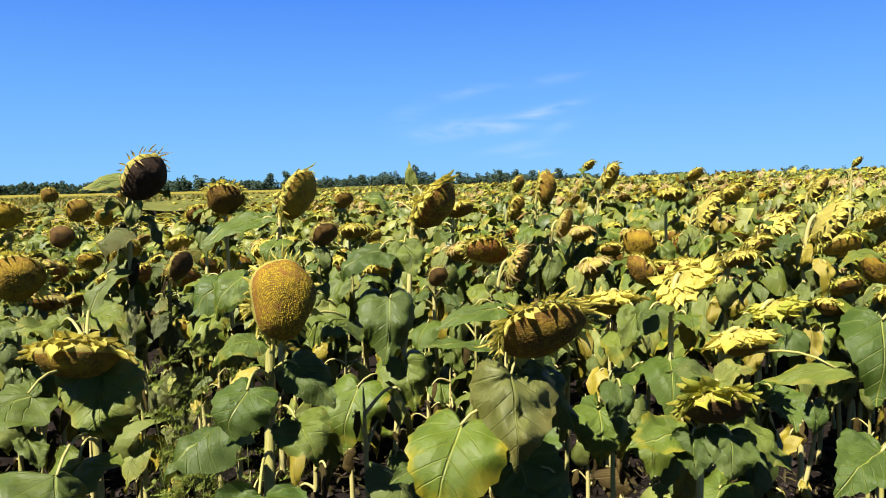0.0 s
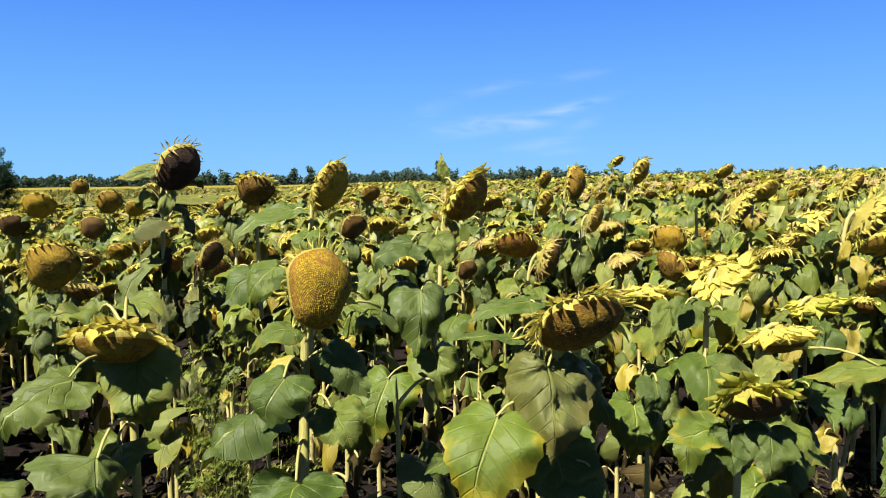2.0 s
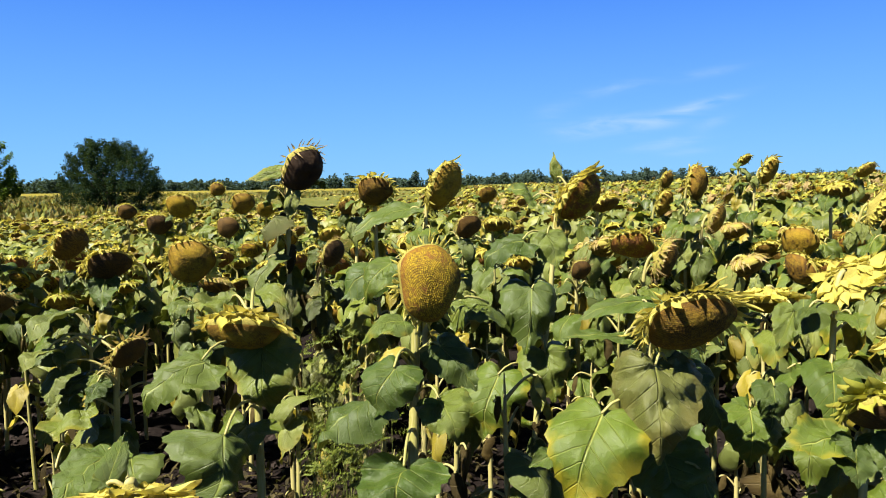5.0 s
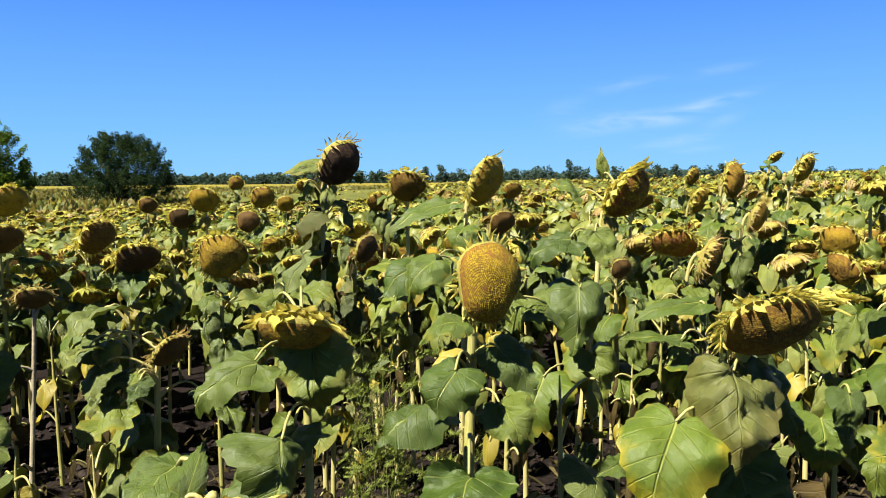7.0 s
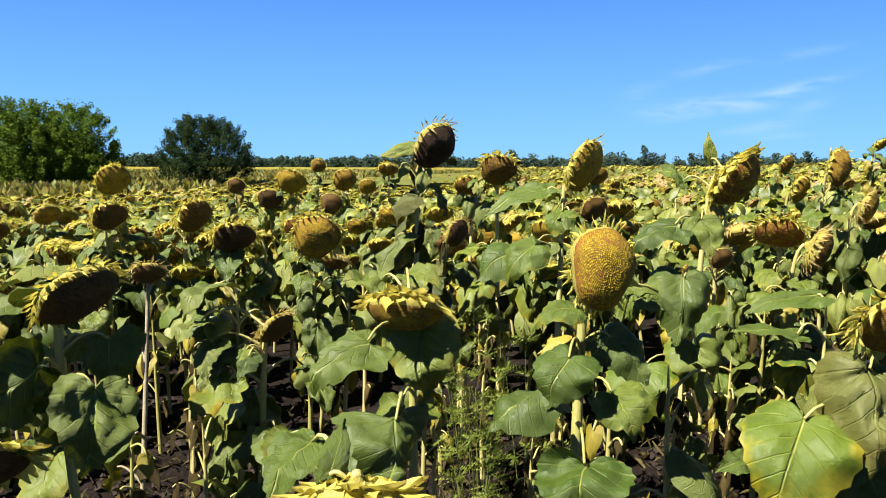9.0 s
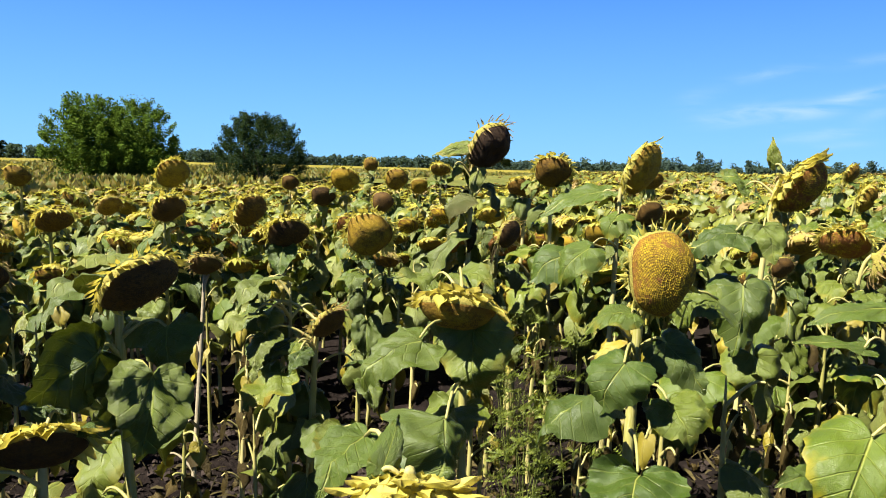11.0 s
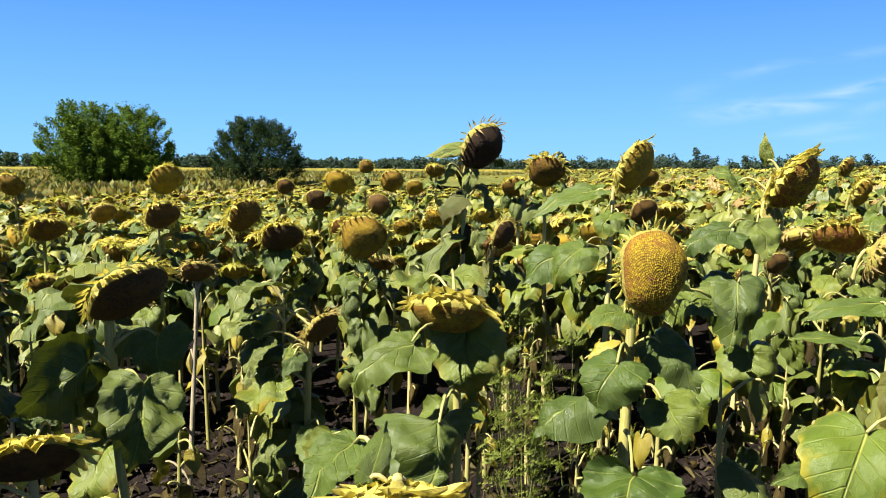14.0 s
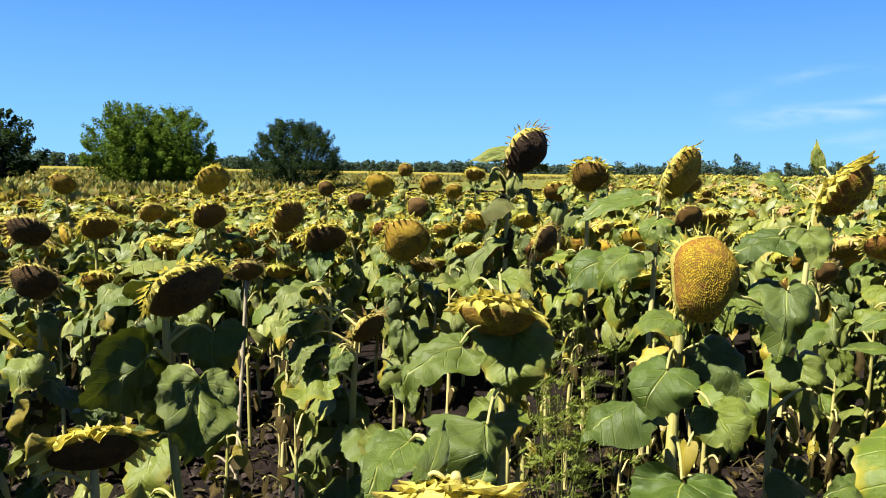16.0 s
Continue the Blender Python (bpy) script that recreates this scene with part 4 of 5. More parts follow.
def tree(x, y, height, width, mat, seed, label, name="tree", clumps=46, per=240, leaf=0.07, base=0.0, trunk=0.10, ragged=1.0, lobes=((0.0, 1.0, 1.0),)):
    rng = random.Random(seed)
    root = tagged(new(name), label, "tree")
    root.location = (x, y, 0)
    tv, tf, cv, cf = [], [], [], []

    def limb(pts, radii, sides=7):
        v, f = tube(pts, radii, sides)
        o = len(tv)
        tv.extend(v)
        tf.extend([[o + i for i in q] for q in f])

    for k in range(5):
        a = 6.283 * k / 5 + rng.uniform(-.4, .4)
        r = width * rng.uniform(0.12, 0.3)
        end = Vector((r * math.cos(a), r * math.sin(a), height * rng.uniform(0.55, 0.85)))
        limb(bezier(Vector((0.1 * math.cos(a), 0.1 * math.sin(a), -0.1)), Vector((0.1 * math.cos(a), 0.1 * math.sin(a), height * .25)), end * 0.6 + Vector((0, 0, .2)), end, 8), [trunk * (1 - .1 * i) for i in range(9)])
        for j in range(4):
            s = end * rng.uniform(0.4, 0.9)
            e = s + Vector((rng.uniform(-1, 1), rng.uniform(-1, 1), rng.uniform(.1, .7))) * width * .22
            limb([s, s.lerp(e, .5) + Vector((0, 0, .1)), e], [trunk * .4, trunk * .25, trunk * .1], 5)
    for k in range(clumps):
        a = rng.uniform(0, 6.283)
        h = base + (height - base) * (0.05 + 0.86 * rng.random())
        s = (h - base) / (height - base)
        reach = width * 0.5 * (0.80 + 0.25 * math.sin(2 * a + seed) ) * (1 - 0.62 * max(0.0, (s - 0.3) / 0.7) ** 3.2)
        r = reach * rng.random() ** 0.4 * 0.86
        size = width * rng.uniform(0.07, 0.15)
        shift, slim, low = lobes[k % len(lobes)]
        r, h = r * slim, h * low
        v, f = leaf_cloud(rng, (r * math.cos(a) + shift * 0.68, r * math.sin(a) + shift * 0.73, h), (size * 1.15, size * 1.15, size * 0.85), per, leaf)
        o = len(cv)
        cv += v
        cf += [[o + i for i in q] for q in f]
    for k in range(int(clumps * 0.7 * ragged)):
        a = rng.uniform(0, 6.283)
        s = rng.uniform(0.25, 1.0)
        reach = width * 0.5 * (1 - 0.68 * max(0.0, (s - 0.3) / 0.7) ** 3.2) * rng.uniform(0.75, 1.12)
        shift, slim, low = lobes[k % len(lobes)]
        reach *= slim
        p = Vector((reach * math.cos(a) + shift * 0.68, reach * math.sin(a) + shift * 0.73, (base + (height - base) * s * 0.93) * low))
        for i in range(4):
            q = p + Vector((math.cos(a) * .08, math.sin(a) * .08, 0.10)) * i
            v, f = leaf_cloud(rng, q, (.16, .16, .16), 26, leaf)
            o = len(cv)
            cv += v
            cf += [[o + i2 for i2 in g] for g in f]
    part("trunk", mesh_of("trunk", tv, tf, [BARK]), root)
    part("crown", mesh_of("crown", cv, cf, [mat], smooth=False), root)
    return root


tree(-29.85, 27.3, 4.7, 5.55, CROWN_LIGHT, 3, "broad bushy green tree at the field's edge", clumps=210, per=240, leaf=0.052, trunk=0.08, ragged=2.6, lobes=((-1.05, 0.66, 1.0), (1.15, 0.62, 0.95), (-1.05, 0.66, 0.9), (1.15, 0.62, 0.9), (0.1, 0.7, 0.72)))
tree(-24.45, 31.8, 4.0, 3.9, CROWN_DARK, 5, "small dark green tree with ragged twigs", clumps=80, per=190, leaf=0.045, ragged=4.5, trunk=0.07)
tree(-37.8, 24.4, 4.3, 4.0, CROWN_DARK, 6, "dark green bushy tree at the field's edge", clumps=50, leaf=0.085, trunk=0.08)


def woods():
    """The far wood along the horizon: a long belt of uneven crowns."""
    rng = random.Random(77)
    V, F = [], []
    for k in range(1150):
        az = radians(rng.uniform(-66, 42))
        d = rng.uniform(380, 430)
        x, y = d * math.sin(az), d * math.cos(az)
        h = 6.4 + 3.0 * noise.noise(Vector((az * 9, 0, 0))) + 2.0 * noise.noise(Vector((az * 40, 3, 0))) + rng.uniform(-1, 1.2)
        if rng.random() < 0.06:
            h += rng.uniform(1.5, 4)
        h *= 0.70 if az > 0.05 else 0.82
        w = rng.uniform(1.5, 3.2)
        for j in range(3):
            v, f = leaf_cloud(rng, (x + rng.uniform(-1, 1), y, h * (0.16 + 0.29 * j)), (w * (1.1 - .18 * j), w, h * 0.3), 40, 0.7)
            o = len(V)
            V += v
            F += [[o + i for i in q] for q in f]
    for az, h, w in ((-5.3, 11.5, 3.6), (-4.6, 8.0, 4.5), (-7.7, 8.0, 7), (-9.5, 7.0, 4), (-2.0, 8.0, 3), (1.0, 8.0, 3), (2.2, 8.2, 3), (3.5, 7.8, 5), (5.5, 8.5, 4), (-15, 9.5, 3.5), (-16.3, 8.4, 3)):
        a = radians(az)
        for j in range(5):
            v, f = leaf_cloud(rng, (390 * math.sin(a) + rng.uniform(-1, 1), 390 * math.cos(a), h * (0.25 + 0.16 * j)), (w * (1 - .12 * j), w, h * 0.16), 60, 0.7)
            o = len(V)
            V += v
            F += [[o + i for i in q] for q in f]
    tagged(new("far_woods", mesh_of("far_woods", V, F, [CROWN_HAZY], smooth=False)), "distant belt of trees along the horizon", "woods", kind="stuff")


woods()

# ---- sunflowers ----
# the plants beside the path, nearest first
own_leaf, close = sunflower(-0.463, 2.484, 1.369, 0.098, 38, 2, "gold", "yellow", near=True, foot=(-0.529, 2.412), label="sunflower with a golden seed head facing out and broad leaves", stem=0.0155, leaves=2, low=0.2, shape=(2, 0.86, 0.95), rows=3, mix='gfwy', broad='thin', ring=20, flare=(24, 0, -30), grow=0.62, shag=2.0)
own_leaf("fresh", (-0.513, 2.324, 1.178), (-0.561, 2.281, 1.059), 0.15, (-0.1, -0.8, 0.5))
own_leaf("green", (-0.584, 2.332, 1.097), (-0.694, 2.220, 0.997), 0.17, (-0.3, -0.6, 0.7))
own_leaf("green", (-0.422, 2.416, 1.073), (-0.360, 2.363, 0.978), 0.15, (0.3, -0.7, 0.6))
own_leaf("fresh", (-0.449, 2.186, 0.984), (-0.443, 2.097, 0.859), 0.21, (0, -0.75, 0.65))
own_leaf("fresh", (-0.523, 2.447, 1.267), (-0.624, 2.389, 1.228), 0.09, (-0.3, -0.6, 0.7))
own_leaf("green", (-0.450, 2.540, 1.186), (-0.347, 2.536, 1.069), 0.13, (0.3, -0.6, 0.6))
own_leaf("green", (-0.345, 2.700, 1.281), (-0.462, 2.640, 1.230), 0.15, (-0.2, -0.6, 0.7))
close()
own_leaf, close = sunflower(0.187, 2.404, 1.295, 0.092, 24, -40, "brown", "yellow", near=True, foot=(0.045, 2.489), label="sunflower with a heavy brown head hanging face down and yellow bracts", leaves=3, low=0.25, stem=0.015, shape=(0, 1.14, 1.0), rows=3, grow=0.76, ring=26, spin=14, mix='gw', flare=(54, 32, 5), shag=1.3)
own_leaf("wilted", (0.110, 2.372, 1.201), (0.122, 2.296, 0.986), 0.215, (0.05, -0.9, 0.35))
own_leaf("fresh", (-0.011, 2.345, 1.086), (-0.077, 2.218, 0.893), 0.235, (-0.1, -0.8, 0.5))
own_leaf("green", (0.173, 2.527, 1.171), (0.295, 2.521, 1.016), 0.19, (0.4, -0.6, 0.5))
own_leaf("fresh", (-0.112, 2.396, 0.959), (-0.182, 2.342, 0.945), 0.07, (0, -0.6, 0.7))
own_leaf("green", (0.133, 2.458, 0.960), (0.171, 2.423, 0.820), 0.2, (0.1, -0.9, 0.3))
close()
own_leaf, close = sunflower(-0.958, 2.390, 1.244, 0.09, 10, -68, "brown", "yellow", near=True, foot=(-0.939, 2.427), label="sunflower with its orange-brown head bowed to the ground under yellow bracts", leaves=3, low=0.25, stem=0.0125, shape=(2, 1.08, 1.0), rows=4, grow=0.82, broad='broad', ring=13, mix='gw', flare=(46, 38, 26, 10), shag=0.8, nod=True)
own_leaf("green", (-0.925, 2.425, 1.190), (-0.905, 2.415, 1.000), 0.2, (0.3, -0.95, 0.02))
own_leaf("green", (-0.980, 2.220, 1.201), (-1.083, 2.115, 1.096), 0.165, (-0.25, -0.75, 0.55))
own_leaf("green", (-0.985, 2.455, 1.200), (-0.985, 2.445, 1.035), 0.14, (-0.1, -0.95, 0.1))
own_leaf("green", (-0.858, 2.109, 1.055), (-0.832, 2.025, 0.931), 0.2, (0.75, -0.65, -0.1))
own_leaf("green", (-1.121, 2.606, 1.285), (-1.224, 2.549, 1.258), 0.12, (-0.2, -0.4, 0.9))
own_leaf("green", (-1.068, 2.659, 1.298), (-0.934, 2.615, 1.258), 0.12, (0.2, -0.4, 0.9))
close()
own_leaf, close = sunflower(-1.546, 1.901, 1.325, 0.088, 88, -44, "dark", "yellow", near=True, foot=(-1.569, 1.919), label="sunflower with a dark down-turned head and yellow-green bracts", leaves=3, low=0.25, shape=(0, 1.08, 1.0), rows=3, spin=14, grow=0.52, ring=26, mix='gg', flare=(52, 32, 10), shag=1.2)
own_leaf("pale", (-1.686, 1.910, 1.312), (-1.690, 1.760, 1.278), 0.14, (-0.2, -0.55, 0.8))
own_leaf("green", (-1.462, 1.851, 1.130), (-1.446, 1.795, 0.953), 0.19, (0.85, -0.52, -0.1))
own_leaf("green", (-1.589, 1.822, 1.175), (-1.675, 1.688, 1.087), 0.2, (0.8, -0.6, -0.08))
own_leaf("green", (-1.532, 1.968, 1.214), (-1.502, 1.967, 1.093), 0.15, (0.3, -0.8, 0.3))
own_leaf("pale", (-1.621, 1.970, 1.212), (-1.540, 2.070, 1.140), 0.1, (0.3, -0.5, 0.8))
close()
own_leaf, close = sunflower(-1.538, 1.636, 1.023, 0.078, 55, -48, "dark", "yellow", near=True, foot=(-1.586, 1.681), label="low sunflower with a dark drooping head under curled yellow bracts", leaves=3, low=0.2, rows=3, shape=(1, 1.1, 0.9), mix='gw', broad='broad', ring=15, grow=0.85, flare=(58, 42, 26), shag=1.0, nod=True)
own_leaf("fresh", (-1.523, 1.688, 1.048), (-1.425, 1.680, 1.057), 0.06, (0, -0.3, 0.95))
own_leaf("fresh", (-1.630, 1.746, 1.049), (-1.710, 1.713, 1.068), 0.08, (0, -0.3, 0.95))
close()
own_leaf, close = sunflower(-0.637, 1.483, 1.171, 0.06, 25, -78, "brown", "yellow", near=True, foot=(-0.664, 1.524), label="low sunflower seen from its back with spread yellow bracts", leaves=2, low=0.25, rows=4, flare=(34, 28, 34, 26), mix='gf', grow=1.05, broad='broad', ring=12, shag=1.6, nod=True)
own_leaf("fresh", (-0.788, 1.629, 1.185), (-0.815, 1.535, 1.118), 0.11, (-0.2, -0.8, 0.5))
own_leaf("fresh", (-0.689, 1.505, 1.196), (-0.689, 1.555, 1.261), 0.045, (0.5, -0.8, 0.2))
own_leaf("green", (-0.886, 1.719, 1.153), (-0.884, 1.662, 1.109), 0.09, (0, -0.8, 0.5))
close()
plant(-1.958, 2.576, 1.262, 0.052, 40, -50, "dark", "dry", near=True, foot=(-1.971, 2.478), label="withered sunflower with a small brown head on a bare stalk", leaves=6, mix='ddy', low=0.25, dead=True, leaf_size=0.12, grow=0.8, ring=20, flare=(62, 40, 10), stem=0.008)
own_leaf, close = sunflower(-1.471, 2.585, 1.116, 0.06, 80, -38, "dark", "dry", near=True, foot=(-1.56, 2.57), label="small wilted sunflower with a purplish brown head and dry bracts", leaves=11, mix='ggw', low=0.25, leaf_size=0.16, grow=0.95, broad='thin', rows=3, ring=18, flare=(55, 24, -16))
own_leaf("pale", (-1.652, 2.495, 1.078), (-1.633, 2.414, 0.988), 0.12, (-0.1, -0.85, 0.5))
own_leaf("green", (-1.602, 2.551, 1.047), (-1.666, 2.463, 0.989), 0.1, (-0.2, -0.6, 0.7))
own_leaf("green", (-1.685, 2.578, 1.144), (-1.791, 2.471, 1.083), 0.12, (-0.3, -0.5, 0.8))
close()
own_leaf, close = sunflower(0.639, 2.527, 1.071, 0.082, 10, -60, "dark", "green", near=True, foot=(0.604, 2.567), label="low sunflower with a dark head face down under yellow bracts", leaves=3, low=0.25, rows=3, flare=(50, 38, 30), grow=1.0, broad='broad', ring=11, shag=1.2, nod=True)
own_leaf("fresh", (0.572, 2.582, 0.977), (0.407, 2.522, 0.953), 0.16, (-0.3, -0.6, 0.7))
own_leaf("green", (0.674, 2.523, 1.001), (0.656, 2.482, 0.884), 0.14, (0.1, -0.8, 0.5))
own_leaf("green", (0.578, 2.536, 0.996), (0.576, 2.498, 0.892), 0.12, (-0.1, -0.8, 0.5))
own_leaf("pale", (0.640, 2.560, 1.131), (0.512, 2.547, 1.160), 0.1, (0, -0.4, 0.9))
own_leaf("pale", (0.650, 2.560, 1.131), (0.732, 2.544, 1.167), 0.09, (0, -0.4, 0.9))
close()
own_leaf, close = sunflower(0.827, 2.902, 1.155, 0.078, 70, -80, "brown", "yellow", near=True, label="sunflower bowed face down showing pale yellow bracts", leaves=6, low=0.25, rows=4, flare=(14, 28, 38, 40), grow=1.0, broad='broad', ring=10, shag=1.4, nod=True)
own_leaf("green", (0.996, 2.669, 1.136), (0.791, 2.701, 1.087), 0.09, (-0.1, -0.5, 0.85))
close()
plant(1.043, 3.208, 1.191, 0.078, 100, -74, "brown", "green", near=True, label="sunflower bowed face down with green-yellow bracts", leaves=11, low=0.25, rows=4, flare=(14, 28, 38, 40), grow=1.0, broad='broad', ring=10, shag=1.4, nod=True)
plant(0.732, 3.198, 1.293, 0.085, 125, -52, "brown", "yellow", near=True, label="sunflower bowed low showing its bright yellow bracts", leaves=11, low=0.25, rows=4, flare=(14, 28, 38, 40), grow=1.0, broad='broad', ring=10, shag=1.4, nod=True)
own_leaf, close = sunflower(0.533, 3.467, 1.187, 0.088, 20, -84, "brown", "yellow", near=True, label="sunflower bowed face down with flat yellow bracts", leaves=11, low=0.25, rows=4, flare=(14, 28, 38, 40), grow=1.0, broad='broad', ring=10, shag=1.4, nod=True)
own_leaf("green", (0.580, 3.276, 1.183), (0.520, 3.214, 1.065), 0.12, (0, -0.8, 0.5))
close()
own_leaf, close = sunflower(-1.83, 2.10, 1.37, 0.005, 20, -10, "brown", "green", foot=(-1.86, 2.16), label="sunflower stalk with broad pale upper leaves", leaves=5, low=0.4, mix="gw")
own_leaf("pale", (-1.803, 2.076, 1.375), (-1.807, 1.905, 1.331), 0.13, (-0.2, -0.55, 0.8))
own_leaf("green", (-1.890, 2.040, 1.270), (-1.920, 1.930, 1.170), 0.13, (-0.2, -0.7, 0.6))
close()
own_leaf, close = sunflower(-1.66, 2.64, 1.25, 0.005, 20, -10, "brown", "green", foot=(-1.66, 2.66), label="sunflower stalk with pale limp leaves", leaves=7, low=0.4, mix="gww")
own_leaf("pale", (-1.679, 2.578, 1.240), (-1.694, 2.416, 1.155), 0.15, (-0.2, -0.75, 0.6))
own_leaf("pale", (-1.683, 2.487, 1.137), (-1.697, 2.392, 1.078), 0.11, (-0.2, -0.75, 0.6))
close()
own_leaf, close = sunflower(0.416, 2.772, 1.049, 0.005, 20, -10, "brown", "green", foot=(0.417, 2.728), label="short sunflower stalk with large drooping green leaves", leaves=2, low=0.3)
own_leaf("fresh", (0.375, 2.764, 0.985), (0.369, 2.704, 0.848), 0.17, (0, -0.8, 0.5))
own_leaf("green", (0.421, 2.679, 1.083), (0.408, 2.621, 0.985), 0.1, (0.1, -0.9, 0.3))
close()
own_leaf, close = sunflower(0.117, 3.106, 1.207, 0.005, 20, -10, "brown", "green", foot=(0.117, 3.050), label="sunflower stalk with level yellow-green upper leaves", leaves=3, low=0.3)
own_leaf("fresh", (0.089, 3.107, 1.236), (-0.117, 3.042, 1.183), 0.1, (0, -0.4, 0.9))
own_leaf("fresh", (0.031, 2.999, 1.135), (-0.155, 2.940, 1.140), 0.06, (0, -0.35, 0.9))
close()
own_leaf, close = sunflower(1.131, 2.466, 1.477, 0.005, 0, -10, "brown", "green", foot=(1.203, 2.416), label="tall sunflower stalk with large yellowing leaves", leaves=3, low=0.3)
own_leaf("fresh", (0.930, 2.316, 1.335), (0.890, 2.241, 1.163), 0.17, (-0.2, -0.85, 0.4))
own_leaf("fresh", (0.893, 2.232, 1.064), (0.766, 2.161, 1.000), 0.15, (-0.3, -0.6, 0.7))
own_leaf("green", (1.072, 2.604, 1.444), (0.940, 2.547, 1.430), 0.09, (-0.1, -0.3, 0.95))
close()
own_leaf, close = sunflower(-0.146, 3.586, 1.573, 0.108, 72, -36, "gold", "yellow", near=True, foot=(-0.324, 3.480), label="tall sunflower with a brown head leaning over and large yellow bracts", leaves=3, low=0.3, rows=3, shape=(2, 1, 1.0), grow=0.7, broad='broad', ring=18, flare=(42, 36, 26), shag=0.8, nod=True)
own_leaf("green", (-0.304, 3.345, 1.236), (-0.315, 3.257, 1.009), 0.215, (0.2, -0.95, 0.2))
own_leaf("green", (-0.343, 3.387, 1.417), (-0.483, 3.322, 1.317), 0.17, (-0.3, -0.6, 0.7))
own_leaf("green", (-0.257, 3.442, 1.433), (-0.212, 3.386, 1.310), 0.15, (0.3, -0.7, 0.5))
own_leaf("fresh", (-0.428, 3.300, 0.914), (-0.482, 3.219, 0.687), 0.25, (-0.1, -0.85, 0.5))
own_leaf("fresh", (-0.328, 3.595, 1.569), (-0.440, 3.591, 1.605), 0.1, (0, -0.4, 0.9))
own_leaf("green", (-0.236, 3.607, 1.646), (-0.253, 3.615, 1.748), 0.05, (-0.3, -0.8, 0.3))
own_leaf("green", (-0.258, 3.355, 0.995), (-0.217, 3.322, 0.811), 0.2, (0.2, -0.9, 0.3))
close()
own_leaf, close = sunflower(-0.712, 3.673, 1.620, 0.108, 74, -24, "brown", "yellow", near=True, foot=(-0.801, 3.616), label="tall sunflower with an upright head seen edge-on", leaves=4, low=0.3, rows=3, shape=(0, 1, 0.9), grow=0.62, flare=(60, 50, 34), shag=0.9, nod=True)
own_leaf("fresh", (-0.864, 3.656, 1.523), (-1.092, 3.537, 1.422), 0.14, (-0.2, -0.5, 0.85))
own_leaf("fresh", (-0.921, 3.448, 1.297), (-1.075, 3.335, 1.181), 0.2, (-0.2, -0.75, 0.55))
own_leaf("fresh", (-0.808, 3.208, 1.335), (-0.902, 3.157, 1.197), 0.15, (-0.2, -0.8, 0.5))
own_leaf("fresh", (-0.780, 3.557, 1.443), (-0.813, 3.497, 1.336), 0.13, (-0.2, -0.8, 0.5))
close()
own_leaf, close = sunflower(-1.377, 3.699, 1.705, 0.108, 66, -38, "burnt", "dry", near=True, label="tallest sunflower with a dead dark brown head and spiky dry bracts", leaves=18, low=0.5, mix='oowwd', rows=3, flare=(60, 38, 12), shape=(2, 0.9, 1.15), grow=0.56)
own_leaf("green", (-1.455, 3.636, 1.700), (-1.590, 3.565, 1.655), 0.075, (0.55, -0.65, 0.5))
close()
plant(0.205, 4.127, 1.270, 0.092, 84, -20, "brown", "dry", near=True, label="sunflower with an edge-on brown head and pale dry bracts", leaves=11, low=0.3, rows=3, shape=(0, 1, 1.1))
plant(0.058, 4.273, 1.320, 0.088, -8, -42, "gold", "yellow", near=True, leaves=11, shape=(1, 1.15, 0.9))
plant(-1.309, 4.468, 1.595, 0.094, 20, -36, "brown", "yellow", near=True, label="sunflower with a broad brown head and short yellow bracts", leaves=12)
plant(-1.650, 5.042, 1.490, 0.09, 10, -50, "brown", "yellow", leaves=12, shape=(1, 1.1, 1))
plant(-2.039, 3.818, 1.269, 0.11, 34, -16, "brown", "yellow", near=True, label="sunflower with a round brown seed head facing outward", leaves=12, mix='gggw')
plant(-2.666, 4.017, 1.221, 0.112, 48, -45, "dark", "yellow", near=True, label="sunflower with a dark bowed head and drooping yellow bracts", leaves=12)
plant(-3.122, 4.272, 1.314, 0.108, 76, -28, "brown", "yellow", near=True, label="sunflower with a brown head tilted sideways", leaves=12)
plant(-3.639, 4.177, 1.523, 0.1, 64, -32, "brown", "yellow", leaves=11)
plant(-3.389, 3.880, 1.328, 0.094, 62, -40, "dark", "yellow", near=True, leaves=11)
plant(-3.939, 3.571, 1.248, 0.1, 62, -55, "brown", "yellow", near=True, leaves=11)
plant(-4.554, 4.510, 1.267, 0.085, 70, -40, "brown", "dry", leaves=11)
plant(-3.942, 7.422, 1.227, 0.108, 30, -8, "dark", "yellow", leaves=11)
plant(-4.198, 8.205, 1.449, 0.125, 35, -20, "brown", "yellow", leaves=11)
plant(-3.521, 5.985, 1.482, 0.115, 25, -35, "brown", "yellow", leaves=11)
plant(-3.730, 5.985, 1.332, 0.1, 30, -35, "dark", "yellow", leaves=11)
plant(-3.733, 7.861, 1.389, 0.1, 30, -40, "brown", "dry", leaves=11)
plant(-4.980, 8.984, 1.603, 0.09, 30, -20, "brown", "yellow", leaves=11)
plant(-3.380, 7.600, 1.573, 0.1, 20, -60, "brown", "yellow", leaves=11)
plant(-4.709, 6.880, 1.407, 0.085, 35, -30, "dark", "yellow", leaves=11)
plant(-1.421, 4.133, 1.285, 0.075, 72, -20, "dark", "dry", near=True, leaves=12, mix='oood')
plant(-0.832, 4.679, 1.389, 0.075, 40, -30, "dark", "dry", near=True, leaves=11)
plant(-0.766, 5.185, 1.371, 0.085, 30, -75, "brown", "yellow", leaves=11)
plant(-0.181, 4.199, 1.207, 0.05, 30, -20, "dark", "dry", near=True, leaves=11)
plant(-1.166, 6.985, 1.529, 0.085, 35, -35, "brown", "yellow", leaves=11)
